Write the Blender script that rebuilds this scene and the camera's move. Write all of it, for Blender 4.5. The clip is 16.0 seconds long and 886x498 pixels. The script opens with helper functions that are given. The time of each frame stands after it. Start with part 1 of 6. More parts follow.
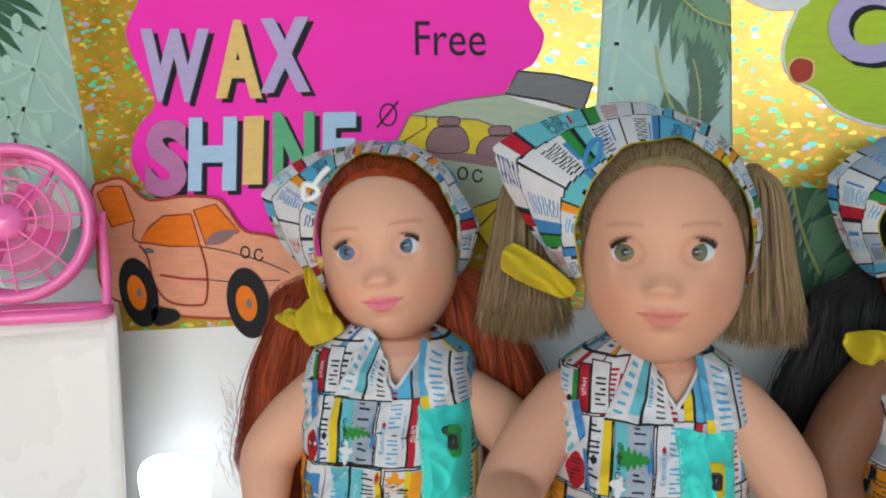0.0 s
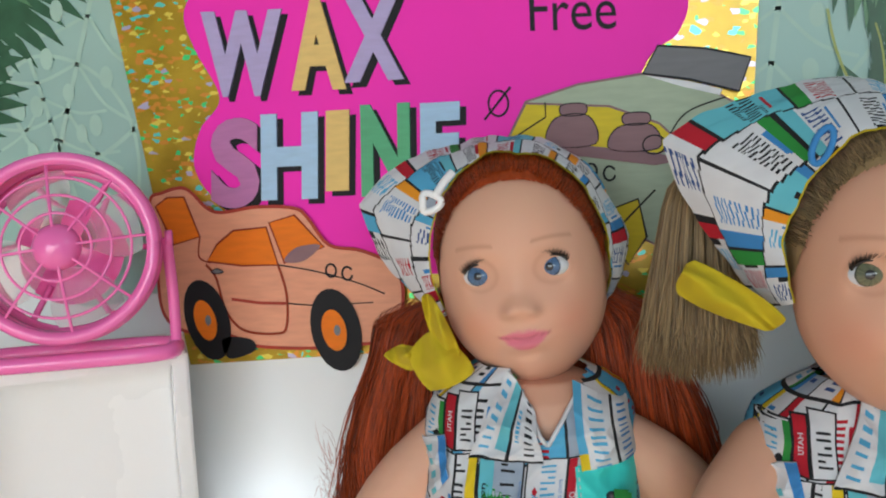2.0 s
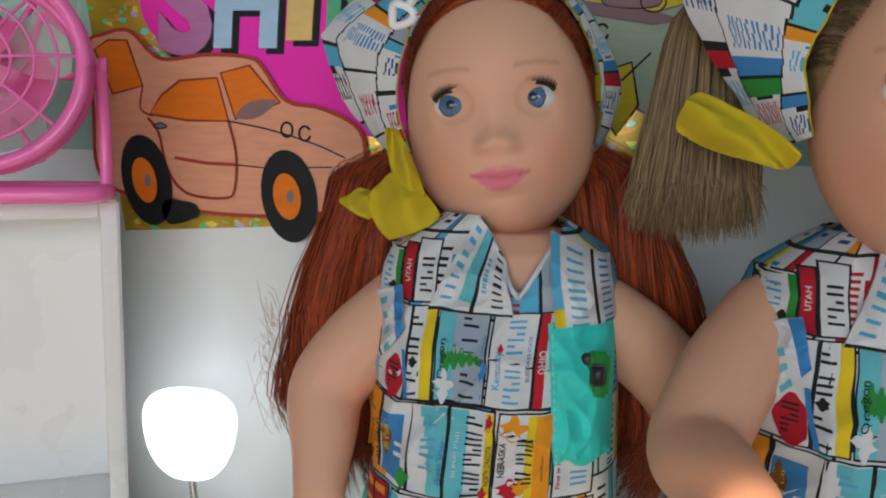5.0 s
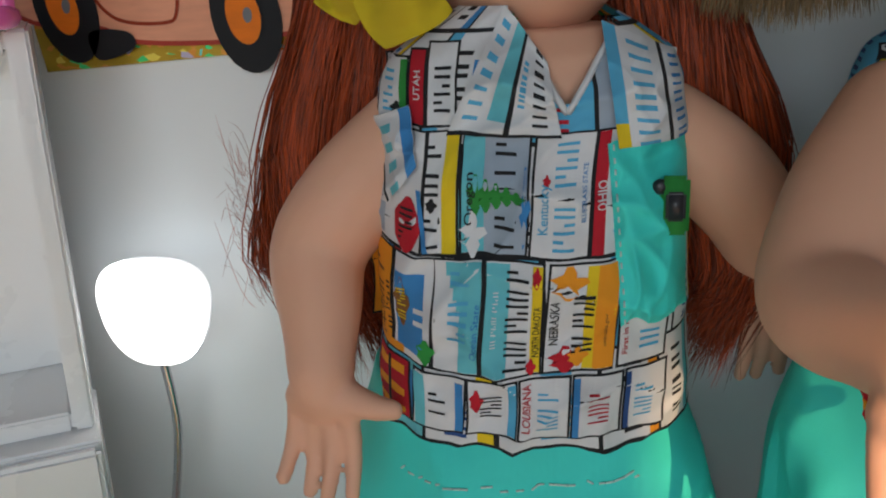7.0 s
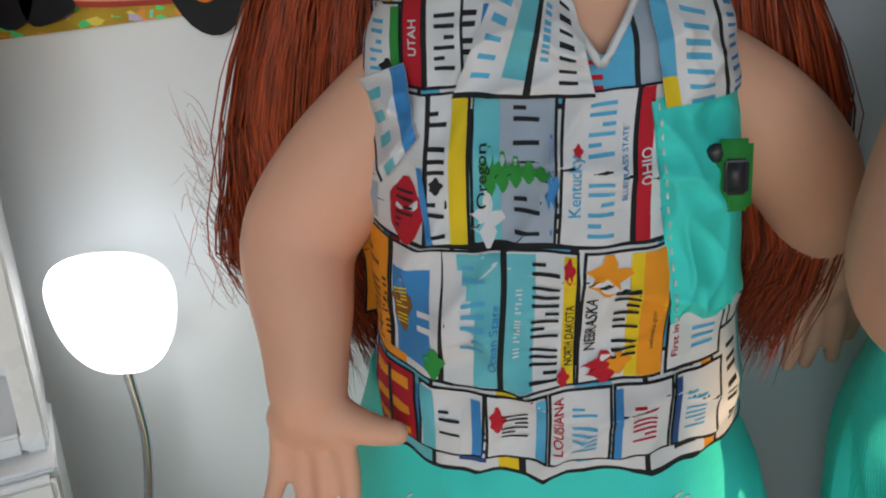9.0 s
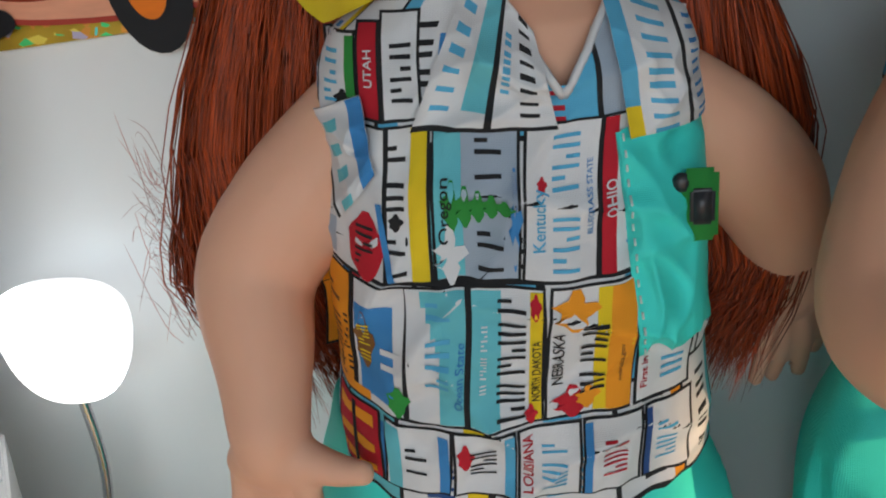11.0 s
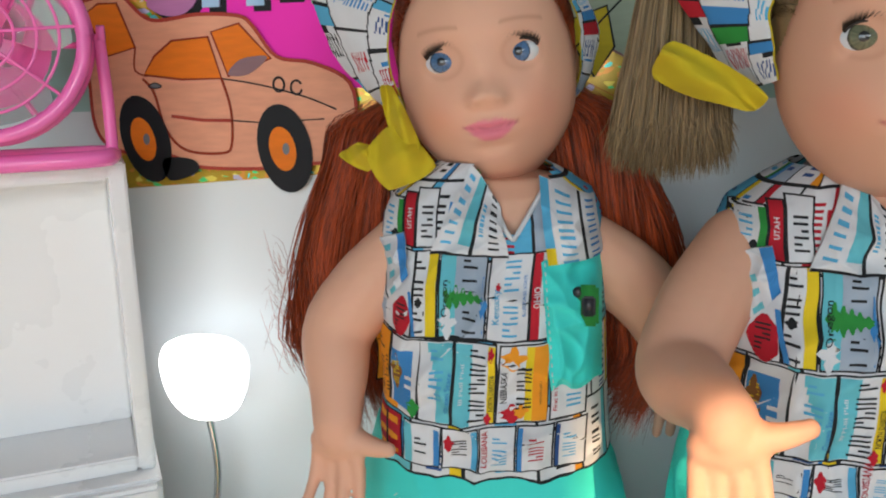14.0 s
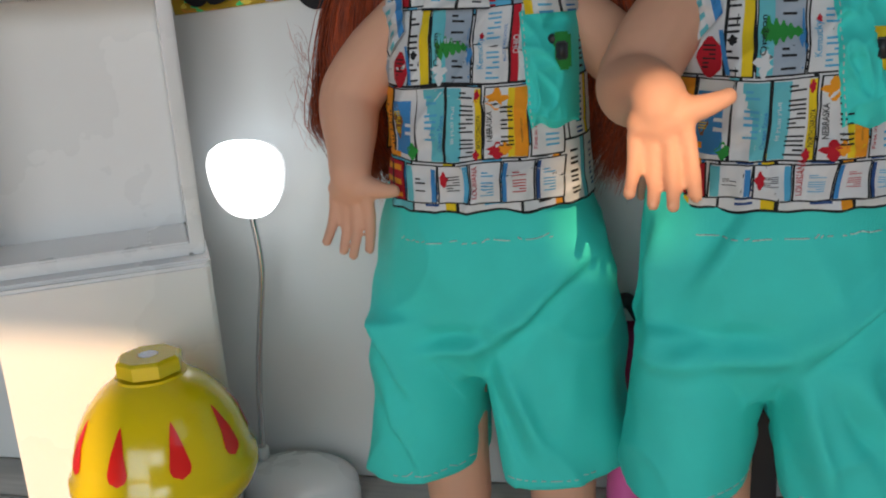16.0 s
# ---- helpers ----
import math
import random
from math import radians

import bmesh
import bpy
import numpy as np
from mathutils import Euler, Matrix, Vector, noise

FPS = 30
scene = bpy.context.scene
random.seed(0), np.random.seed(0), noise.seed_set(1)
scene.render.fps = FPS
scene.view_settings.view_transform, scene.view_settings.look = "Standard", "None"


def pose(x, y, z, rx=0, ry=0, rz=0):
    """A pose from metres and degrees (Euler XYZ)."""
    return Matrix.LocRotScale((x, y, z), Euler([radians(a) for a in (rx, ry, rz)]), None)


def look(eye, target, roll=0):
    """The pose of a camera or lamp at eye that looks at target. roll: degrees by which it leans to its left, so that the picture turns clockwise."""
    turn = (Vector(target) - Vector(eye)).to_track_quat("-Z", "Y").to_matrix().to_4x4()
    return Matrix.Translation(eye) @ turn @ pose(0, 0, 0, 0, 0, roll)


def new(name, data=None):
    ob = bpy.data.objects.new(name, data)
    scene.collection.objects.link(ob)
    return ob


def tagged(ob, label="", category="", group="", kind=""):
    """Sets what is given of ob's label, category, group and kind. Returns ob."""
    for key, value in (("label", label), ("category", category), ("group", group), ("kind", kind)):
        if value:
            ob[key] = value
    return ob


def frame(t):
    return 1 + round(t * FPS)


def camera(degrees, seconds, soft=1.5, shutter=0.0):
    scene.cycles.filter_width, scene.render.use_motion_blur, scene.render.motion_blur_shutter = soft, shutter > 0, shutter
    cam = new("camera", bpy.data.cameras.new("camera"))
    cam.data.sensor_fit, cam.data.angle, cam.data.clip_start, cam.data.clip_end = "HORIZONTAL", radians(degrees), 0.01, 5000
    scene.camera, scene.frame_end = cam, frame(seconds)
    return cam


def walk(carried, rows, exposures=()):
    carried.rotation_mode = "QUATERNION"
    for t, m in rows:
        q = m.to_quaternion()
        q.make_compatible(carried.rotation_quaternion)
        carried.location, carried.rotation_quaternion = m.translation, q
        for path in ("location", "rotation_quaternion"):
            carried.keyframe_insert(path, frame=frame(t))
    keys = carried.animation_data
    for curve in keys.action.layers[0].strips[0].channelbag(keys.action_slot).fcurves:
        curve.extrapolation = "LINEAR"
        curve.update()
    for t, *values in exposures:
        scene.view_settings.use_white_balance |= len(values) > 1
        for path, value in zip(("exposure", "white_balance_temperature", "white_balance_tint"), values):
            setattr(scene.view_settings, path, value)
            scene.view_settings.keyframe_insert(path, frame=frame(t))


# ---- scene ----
cam = camera(51.6, 16.0, 2.0)
PATH = [
    (0, (0.108, 0.04, 0.441), (-0.26, 1.998, 0.262), -0.9),
    (0.5, (0.069, 0.09, 0.444), (-0.324, 2.044, 0.274), -1.5),
    (1, (0.044, 0.125, 0.445), (-0.355, 2.075, 0.247), -2.3),
    (1.5, (0.035, 0.124, 0.451), (-0.401, 2.059, 0.196), -3.7),
    (2, (0.037, 0.124, 0.449), (-0.386, 2.068, 0.244), -2.7),
    (2.5, (0.04, 0.12, 0.442), (-0.368, 2.07, 0.264), -1.5),
    (3, (0.047, 0.121, 0.438), (-0.338, 2.074, 0.247), -1.1),
    (5.5, (0.026, 0.17, 0.385), (-0.326, 2.114, 0.073), 1.0),
    (6, (0.028, 0.164, 0.388), (-0.324, 2.093, -0.008), -0.6),
    (6.5, (0.012, 0.205, 0.375), (-0.26, 2.104, -0.19), -1.8),
    (7, (-0.002, 0.241, 0.367), (-0.279, 2.131, -0.226), -2.5),
    (7.5, (-0.015, 0.265, 0.358), (-0.264, 2.166, -0.211), -2.7),
    (8, (-0.024, 0.28, 0.348), (-0.267, 2.185, -0.21), -2.3),
    (8.5, (-0.022, 0.282, 0.348), (-0.265, 2.193, -0.189), -2.1),
    (9, (-0.016, 0.287, 0.358), (-0.244, 2.161, -0.304), -4.2),
    (11.5, (-0.016, 0.297, 0.371), (-0.158, 2.167, -0.324), -4.7),
    (12, (-0.011, 0.294, 0.378), (-0.153, 2.185, -0.26), -4.2),
    (12.5, (-0.008, 0.286, 0.389), (-0.125, 2.21, -0.141), -3.3),
    (13, (-0.011, 0.26, 0.43), (-0.098, 2.209, -0.01), -2.9),
    (13.5, (-0.002, 0.206, 0.443), (-0.163, 2.165, 0.076), -2.0),
    (14, (0.024, 0.139, 0.402), (-0.276, 2.069, -0.027), -1.7),
    (14.5, (0.056, 0.081, 0.389), (-0.332, 1.99, -0.064), -2.6),
    (15, (0.072, 0.075, 0.352), (-0.332, 1.97, -0.147), -3.8),
    (15.5, (0.066, 0.076, 0.335), (-0.361, 1.962, -0.176), -4.0),
    (16, (0.067, 0.07, 0.325), (-0.384, 1.947, -0.195), -4.0),
]
EXPOSURES = [(0, 0.5), (2, 0.4), (3, 0.3), (5.5, -0.06), (6.5, -0.21), (7, -0.31), (8, -0.11), (9, -0.01), (11.5, -0.04), (12, 0.06), (12.5, 0.18), (13, 0.38), (13.5, 0.4), (14, 0.34), (14.5, -0.3), (15, -0.31), (16, -0.31)]
walk(cam, [(t, look(eye, target, roll)) for t, eye, target, roll in PATH], EXPOSURES)

from mathutils.geometry import tessellate_polygon

# ---- world, sun and large lights ----
world = bpy.data.worlds.new("sky")
scene.world = world
world.use_nodes = True
wn = world.node_tree
sky = wn.nodes.new("ShaderNodeTexSky")
sky.sky_type = "NISHITA"
sky.sun_disc = False
sky.sun_elevation = radians(27)
sky.sun_rotation = radians(164)
wn.links.new(sky.outputs[0], wn.nodes["Background"].inputs[0])
wn.nodes["Background"].inputs[1].default_value = 0.12


def area_lamp(name, eye, target, sx, sy, watts, rgb=(1, 1, 1)):
    data = bpy.data.lights.new(name, "AREA")
    data.shape, data.size, data.size_y, data.energy, data.color = "RECTANGLE", sx, sy, watts, rgb
    ob = new(name, data)
    ob.matrix_world = look(eye, target)
    return ob


# daylight that enters by the windows behind the camera and beside it
area_lamp("window_daylight", (-0.29, -1.74, 0.57), (-0.05, 0.5, 0.05), 1.05, 0.98, 12.5, (0.71, 0.87, 1.0))
# fill lamp added by the sun opening to brighten the cabinet front and shelf
area_lamp("added_fill_right", (0.72, -1.74, 0.86), (-0.1, 0.5, 0.1), 0.74, 0.52, 5.5, (0.71, 0.87, 1.0))
area_lamp("window_daylight_side", (1.70, -0.6, 1.72), (0.0, 0.5, 0.3), 0.95, 0.9, 2.0, (0.71, 0.87, 1.0))
sun_data = bpy.data.lights.new("sun", "SUN")
sun_data.energy, sun_data.angle, sun_data.color = 5.0, radians(0.5), (1.0, 0.62, 0.33)
sun = new("sun", sun_data)
SUN_WAY = Vector((-0.62, 2.2, -1.15))
sun.matrix_world = look((0, 0, 3), Vector((0, 0, 3)) + SUN_WAY)

# ---- materials ----


def mat(name, rgb, rough=0.5, metal=0.0, var=0.12, scale=30.0, bump=0.0, bscale=400.0, stretch=(1, 1, 1), spec=0.5,
        coat=0.0, trans=0.0, sss=0.0, glow=0.0, weave=False, alpha=1.0):
    m = bpy.data.materials.new(name)
    m.use_nodes = True
    nt = m.node_tree
    b = nt.nodes["Principled BSDF"]
    b.inputs["Roughness"].default_value = rough
    b.inputs["Metallic"].default_value = metal
    b.inputs["Specular IOR Level"].default_value = spec
    b.inputs["Coat Weight"].default_value = coat
    b.inputs["Coat Roughness"].default_value = 0.12
    b.inputs["Transmission Weight"].default_value = trans
    b.inputs["Alpha"].default_value = alpha
    if sss:
        b.inputs["Subsurface Weight"].default_value = sss
        b.inputs["Subsurface Radius"].default_value = (0.004, 0.0016, 0.0008)
        b.inputs["Subsurface Scale"].default_value = 1.0
    if glow:
        b.inputs["Emission Color"].default_value = (*rgb, 1)
        b.inputs["Emission Strength"].default_value = glow
    tc = nt.nodes.new("ShaderNodeTexCoord")
    mp = nt.nodes.new("ShaderNodeMapping")
    mp.inputs["Scale"].default_value = stretch
    nt.links.new(tc.outputs["Object"], mp.inputs[0])
    noi = nt.nodes.new("ShaderNodeTexNoise")
    noi.inputs["Scale"].default_value = scale
    noi.inputs["Detail"].default_value = 6
    nt.links.new(mp.outputs[0], noi.inputs["Vector"])
    mix = nt.nodes.new("ShaderNodeMix")
    mix.data_type = "RGBA"
    lo = [max(0.0, c * (1 - var)) for c in rgb]
    hi = [min(1.0, c * (1 + var)) for c in rgb]
    mix.inputs["A"].default_value = (*lo, 1)
    mix.inputs["B"].default_value = (*hi, 1)
    nt.links.new(noi.outputs["Fac"], mix.inputs["Factor"])
    nt.links.new(mix.outputs["Result"], b.inputs["Base Color"])
    rr = nt.nodes.new("ShaderNodeMapRange")
    rr.inputs["To Min"].default_value = max(0.02, rough - 0.08)
    rr.inputs["To Max"].default_value = min(1.0, rough + 0.08)
    nt.links.new(noi.outputs["Fac"], rr.inputs["Value"])
    nt.links.new(rr.outputs[0], b.inputs["Roughness"])
    if bump:
        if weave:
            w1 = nt.nodes.new("ShaderNodeTexWave")
            w1.bands_direction = "X"
            w1.inputs["Scale"].default_value = bscale
            w1.inputs["Distortion"].default_value = 0.6
            w2 = nt.nodes.new("ShaderNodeTexWave")
            w2.bands_direction = "Z"
            w2.inputs["Scale"].default_value = bscale
            w2.inputs["Distortion"].default_value = 0.6
            ad = nt.nodes.new("ShaderNodeMath")
            nt.links.new(tc.outputs["Object"], w1.inputs[0])
            nt.links.new(tc.outputs["Object"], w2.inputs[0])
            nt.links.new(w1.outputs["Fac"], ad.inputs[0])
            nt.links.new(w2.outputs["Fac"], ad.inputs[1])
            src = ad.outputs[0]
        else:
            n2 = nt.nodes.new("ShaderNodeTexNoise")
            n2.inputs["Scale"].default_value = bscale
            n2.inputs["Detail"].default_value = 4
            nt.links.new(mp.outputs[0], n2.inputs["Vector"])
            src = n2.outputs["Fac"]
        bp = nt.nodes.new("ShaderNodeBump")
        bp.inputs["Strength"].default_value = bump
        bp.inputs["Distance"].default_value = 0.0005
        nt.links.new(src, bp.inputs["Height"])
        nt.links.new(bp.outputs[0], b.inputs["Normal"])
    return m


def skin_mat(name):
    """Vinyl: its colour, with the painted lips, cheeks and brows, comes from the mesh's own paint layer."""
    m = mat(name, (0.6, 0.35, 0.24), 0.56, var=0.03, scale=60, bump=0.05, bscale=900, sss=0.08, spec=0.3)
    nt = m.node_tree
    b = nt.nodes["Principled BSDF"]
    at = nt.nodes.new("ShaderNodeAttribute")
    at.attribute_name = "paint"
    nt.links.new(at.outputs["Color"], b.inputs["Base Color"])
    return m


def hair_mat(name, dark, light):
    m = mat(name, light, 0.42, var=0.1, scale=8, stretch=(60, 60, 2), spec=0.35)
    nt = m.node_tree
    b = nt.nodes["Principled BSDF"]
    b.inputs["Anisotropic"].default_value = 0.6
    geo = nt.nodes.new("ShaderNodeNewGeometry")
    noi = [n for n in nt.nodes if n.type == "TEX_NOISE"][0]
    ad = nt.nodes.new("ShaderNodeMath")
    ad.operation = "MULTIPLY_ADD"
    ad.inputs[1].default_value = 0.55
    nt.links.new(geo.outputs["Random Per Island"], ad.inputs[0])
    sc = nt.nodes.new("ShaderNodeMath")
    sc.operation = "MULTIPLY"
    sc.inputs[1].default_value = 0.6
    nt.links.new(noi.outputs["Fac"], sc.inputs[0])
    nt.links.new(sc.outputs[0], ad.inputs[2])
    rp = nt.nodes.new("ShaderNodeValToRGB")
    rp.color_ramp.elements[0].color = (*dark, 1)
    rp.color_ramp.elements[0].position = 0.15
    rp.color_ramp.elements[1].color = (*light, 1)
    rp.color_ramp.elements[1].position = 0.95
    nt.links.new(ad.outputs[0], rp.inputs[0])
    nt.links.new(rp.outputs[0], b.inputs["Base Color"])
    return m


def glitter_mat(name):
    """Gold holographic foil: shards of foil, each with its own tilt and a tint that paints in coloured glints."""
    m = mat(name, (0.55, 0.36, 0.03), 0.24, metal=0.35, var=0.55, scale=45)
    nt = m.node_tree
    b = nt.nodes["Principled BSDF"]
    tc = [n for n in nt.nodes if n.type == "TEX_COORD"][0]
    base = [n for n in nt.nodes if n.type == "MIX"][0]
    vo = nt.nodes.new("ShaderNodeTexVoronoi")
    vo.inputs["Scale"].default_value = 330
    mp = nt.nodes.new("ShaderNodeMapping")
    mp.inputs["Rotation"].default_value = (0, 0.6, 0)
    mp.inputs["Scale"].default_value = (0.7, 1, 1.3)
    nt.links.new(tc.outputs["Object"], mp.inputs[0])
    nt.links.new(mp.outputs[0], vo.inputs["Vector"])
    sep = nt.nodes.new("ShaderNodeSeparateColor")
    nt.links.new(vo.outputs["Color"], sep.inputs[0])
    # glint colours, put into the base colour of scattered shards
    hue = nt.nodes.new("ShaderNodeValToRGB")
    hue.color_ramp.interpolation = "CONSTANT"
    els = hue.color_ramp.elements
    els[0].color, els[0].position = (0.85, 0.35, 0.05, 1), 0.0
    els[1].color, els[1].position = (0.1, 0.85, 0.25, 1), 0.42
    for pos, c in ((0.62, (1.0, 0.8, 0.12)), (0.8, (0.15, 0.8, 0.7)), (0.9, (0.6, 0.55, 0.75))):
        e = els.new(pos)
        e.color = (*c, 1)
    nt.links.new(sep.outputs["Green"], hue.inputs[0])
    big = nt.nodes.new("ShaderNodeTexNoise")
    big.inputs["Scale"].default_value = 26
    nt.links.new(tc.outputs["Object"], big.inputs["Vector"])
    sm = nt.nodes.new("ShaderNodeMath")
    sm.operation = "MULTIPLY_ADD"
    sm.inputs[1].default_value = 0.55
    nt.links.new(big.outputs["Fac"], sm.inputs[0])
    nt.links.new(sep.outputs["Red"], sm.inputs[2])
    gt = nt.nodes.new("ShaderNodeMath")
    gt.operation = "GREATER_THAN"
    gt.inputs[1].default_value = 0.98
    nt.links.new(sm.outputs[0], gt.inputs[0])
    mx = nt.nodes.new("ShaderNodeMix")
    mx.data_type = "RGBA"
    nt.links.new(gt.outputs[0], mx.inputs["Factor"])
    nt.links.new(base.outputs["Result"], mx.inputs["A"])
    nt.links.new(hue.outputs[0], mx.inputs["B"])
    nt.links.new(mx.outputs["Result"], b.inputs["Base Color"])
    bp = nt.nodes.new("ShaderNodeBump")
    bp.inputs["Strength"].default_value = 0.5
    bp.inputs["Distance"].default_value = 0.001
    nt.links.new(sep.outputs["Blue"], bp.inputs["Height"])
    nt.links.new(bp.outputs[0], b.inputs["Normal"])
    b.inputs["Coat Weight"].default_value = 0.12
    return m


FOIL = glitter_mat("gold_foil")
WHITE = mat("white_lacquer", (0.86, 0.86, 0.86), 0.28, var=0.05, scale=9, bump=0.04, bscale=60)
BOARD = mat("white_board", (0.82, 0.84, 0.84), 0.22, var=0.05, scale=6, bump=0.05, bscale=30)
PLASTER = mat("room_plaster", (0.42, 0.42, 0.42), 0.8, var=0.06, scale=5, bump=0.2, bscale=120)
MINT = mat("mint_paper", (0.36, 0.56, 0.50), 0.45, var=0.16, scale=7, bump=0.08, bscale=200)
LEAF_DARK = mat("leaf_print_dark", (0.035, 0.12, 0.06), 0.45, var=0.5, scale=60)
LEAF_MID = mat("leaf_print_mid", (0.12, 0.28, 0.14), 0.45, var=0.35, scale=60)
LEAF_PALE = mat("leaf_print_pale", (0.42, 0.62, 0.52), 0.45, var=0.15, scale=40)
LEAF_LIME = mat("leaf_print_lime", (0.36, 0.42, 0.10), 0.45, var=0.3, scale=40)
PINK_PAPER = mat("hot_pink_card", (1.0, 0.035, 0.50), 0.6, var=0.05, scale=12, spec=0.22)
PLASTIC_PINK = mat("pink_plastic", (0.95, 0.18, 0.50), 0.22, var=0.06, scale=30, coat=0.3, sss=0.0)
PINK_DARK = mat("magenta_plastic", (0.50, 0.03, 0.14), 0.4, var=0.15, scale=30)
CLEAR = mat("clear_blade_plastic", (0.92, 0.78, 0.82), 0.12, trans=0.75, var=0.03)
YELLOW_PLASTIC = mat("yellow_plastic", (0.85, 0.63, 0.006), 0.16, var=0.05, scale=25, coat=0.4)
RED_PLASTIC = mat("red_plastic", (0.90, 0.02, 0.015), 0.22, var=0.08, scale=25, coat=0.3)
BLUE_PLASTIC = mat("blue_plastic", (0.02, 0.25, 0.38), 0.3, var=0.08, scale=25)
CHROME = mat("brushed_steel", (0.62, 0.62, 0.64), 0.25, metal=1.0, var=0.08, scale=80)
BLACK = mat("black_plastic", (0.02, 0.02, 0.024), 0.4, var=0.3, scale=40)
LAMP_GLOW = mat("lamp_diffuser", (1.0, 1.0, 0.98), 0.4, var=0.0, glow=2.6)
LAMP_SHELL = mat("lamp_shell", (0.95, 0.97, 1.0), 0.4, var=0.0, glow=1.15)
PLANK = mat("grey_plank", (0.52, 0.49, 0.46), 0.5, var=0.3, scale=18, stretch=(1, 14, 14), bump=0.3, bscale=60)
FLOORING = mat("pale_floor", (0.62, 0.57, 0.50), 0.5, var=0.2, scale=6, stretch=(1, 8, 8))
GAP = mat("plank_gap", (0.10, 0.09, 0.085), 0.8, var=0.2)
YELLOW_CLOTH = mat("yellow_cotton", (0.62, 0.47, 0.012), 0.85, var=0.12, scale=60, bump=0.35, bscale=900, weave=True)
TEAL_CLOTH = mat("teal_cotton", (0.05, 0.77, 0.69), 0.60, var=0.10, scale=40, bump=0.35, bscale=900, weave=True)
THREAD = mat("pale_thread", (0.55, 0.72, 0.68), 0.8, var=0.1)


def ink(name, rgb, var=0.1):
    return mat("cotton_" + name, rgb, 0.82, var=var, scale=90, bump=0.3, bscale=900, weave=True, spec=0.3)


INK = {
    "w": ink("white", (0.70, 0.71, 0.73)), "k": ink("black", (0.018, 0.018, 0.02), 0.3), "b": ink("blue", (0.05, 0.24, 0.55)),
    "n": ink("navy", (0.03, 0.08, 0.25)), "c": ink("cyan", (0.14, 0.52, 0.60)), "r": ink("red", (0.50, 0.015, 0.03)),
    "y": ink("yellow", (0.80, 0.58, 0.02)), "o": ink("orange", (0.84, 0.32, 0.02)), "g": ink("green", (0.03, 0.27, 0.05)),
    "s": ink("slate", (0.36, 0.43, 0.52)), "l": ink("light_blue", (0.10, 0.42, 0.66)), "t": ink("brown", (0.22, 0.10, 0.03)),
    "p": ink("purple", (0.30, 0.18, 0.50)),
}


def crayon(name, rgb, rough=0.6):
    return mat("marker_" + name, rgb, rough, var=0.16, scale=70, stretch=(1, 1, 5), spec=0.25)


MARK = {
    "k": crayon("black", (0.012, 0.012, 0.014)), "peach": crayon("peach", (0.80, 0.36, 0.22)), "orange": crayon("orange", (0.85, 0.20, 0.01)),
    "brown": crayon("brown_line", (0.30, 0.035, 0.01)), "lilac": crayon("lilac", (0.47, 0.40, 0.66)), "gold": crayon("gold", (0.80, 0.56, 0.20)),
    "mauve": crayon("mauve", (0.52, 0.20, 0.42)), "sky": crayon("sky", (0.42, 0.62, 0.82)), "green": crayon("green", (0.12, 0.45, 0.23)),
    "sage": crayon("sage", (0.42, 0.50, 0.36)), "olive": crayon("olive", (0.72, 0.56, 0.03)), "plum": crayon("plum", (0.28, 0.16, 0.17)),
    "grey": crayon("grey", (0.20, 0.20, 0.21)), "lime": crayon("lime", (0.45, 0.62, 0.04)), "glare": crayon("white", (0.8, 0.8, 0.8)),
    "maroon": crayon("maroon", (0.42, 0.05, 0.03)),
}

# ---- helpers ----
BASE = {}


def thing(name, at, label, category, group="", kind=""):
    ob = new(name)
    ob.empty_display_size = 0.02
    ob.location = at
    BASE[ob.name] = Vector(at)
    return tagged(ob, label, category, group, kind)


def mesh_ob(name, verts, faces, mats, idx=None, parent=None, label="", smooth=True, origin=None):
    """One mesh object from world-space points. Under a parent it is moved with it."""
    base = BASE[parent.name] if parent else Vector(origin or (0, 0, 0))
    me = bpy.data.meshes.new(name)
    v = np.asarray(verts, dtype=float).reshape(-1, 3) - np.array(base)
    me.from_pydata(v.tolist(), [], [tuple(int(i) for i in f) for f in faces])
    mats = mats if isinstance(mats, (list, tuple)) else [mats]
    for m in mats:
        me.materials.append(m)
    if idx is not None:
        me.polygons.foreach_set("material_index", np.asarray(idx, dtype=np.int32))
    if smooth:
        me.polygons.foreach_set("use_smooth", np.ones(len(me.polygons), dtype=bool))
    me.update()
    ob = new(name, me)
    if parent:
        ob.parent = parent
        BASE[ob.name] = base
    else:
        ob.location = base
        BASE[ob.name] = base
    if label:
        ob["label"] = label
    return ob


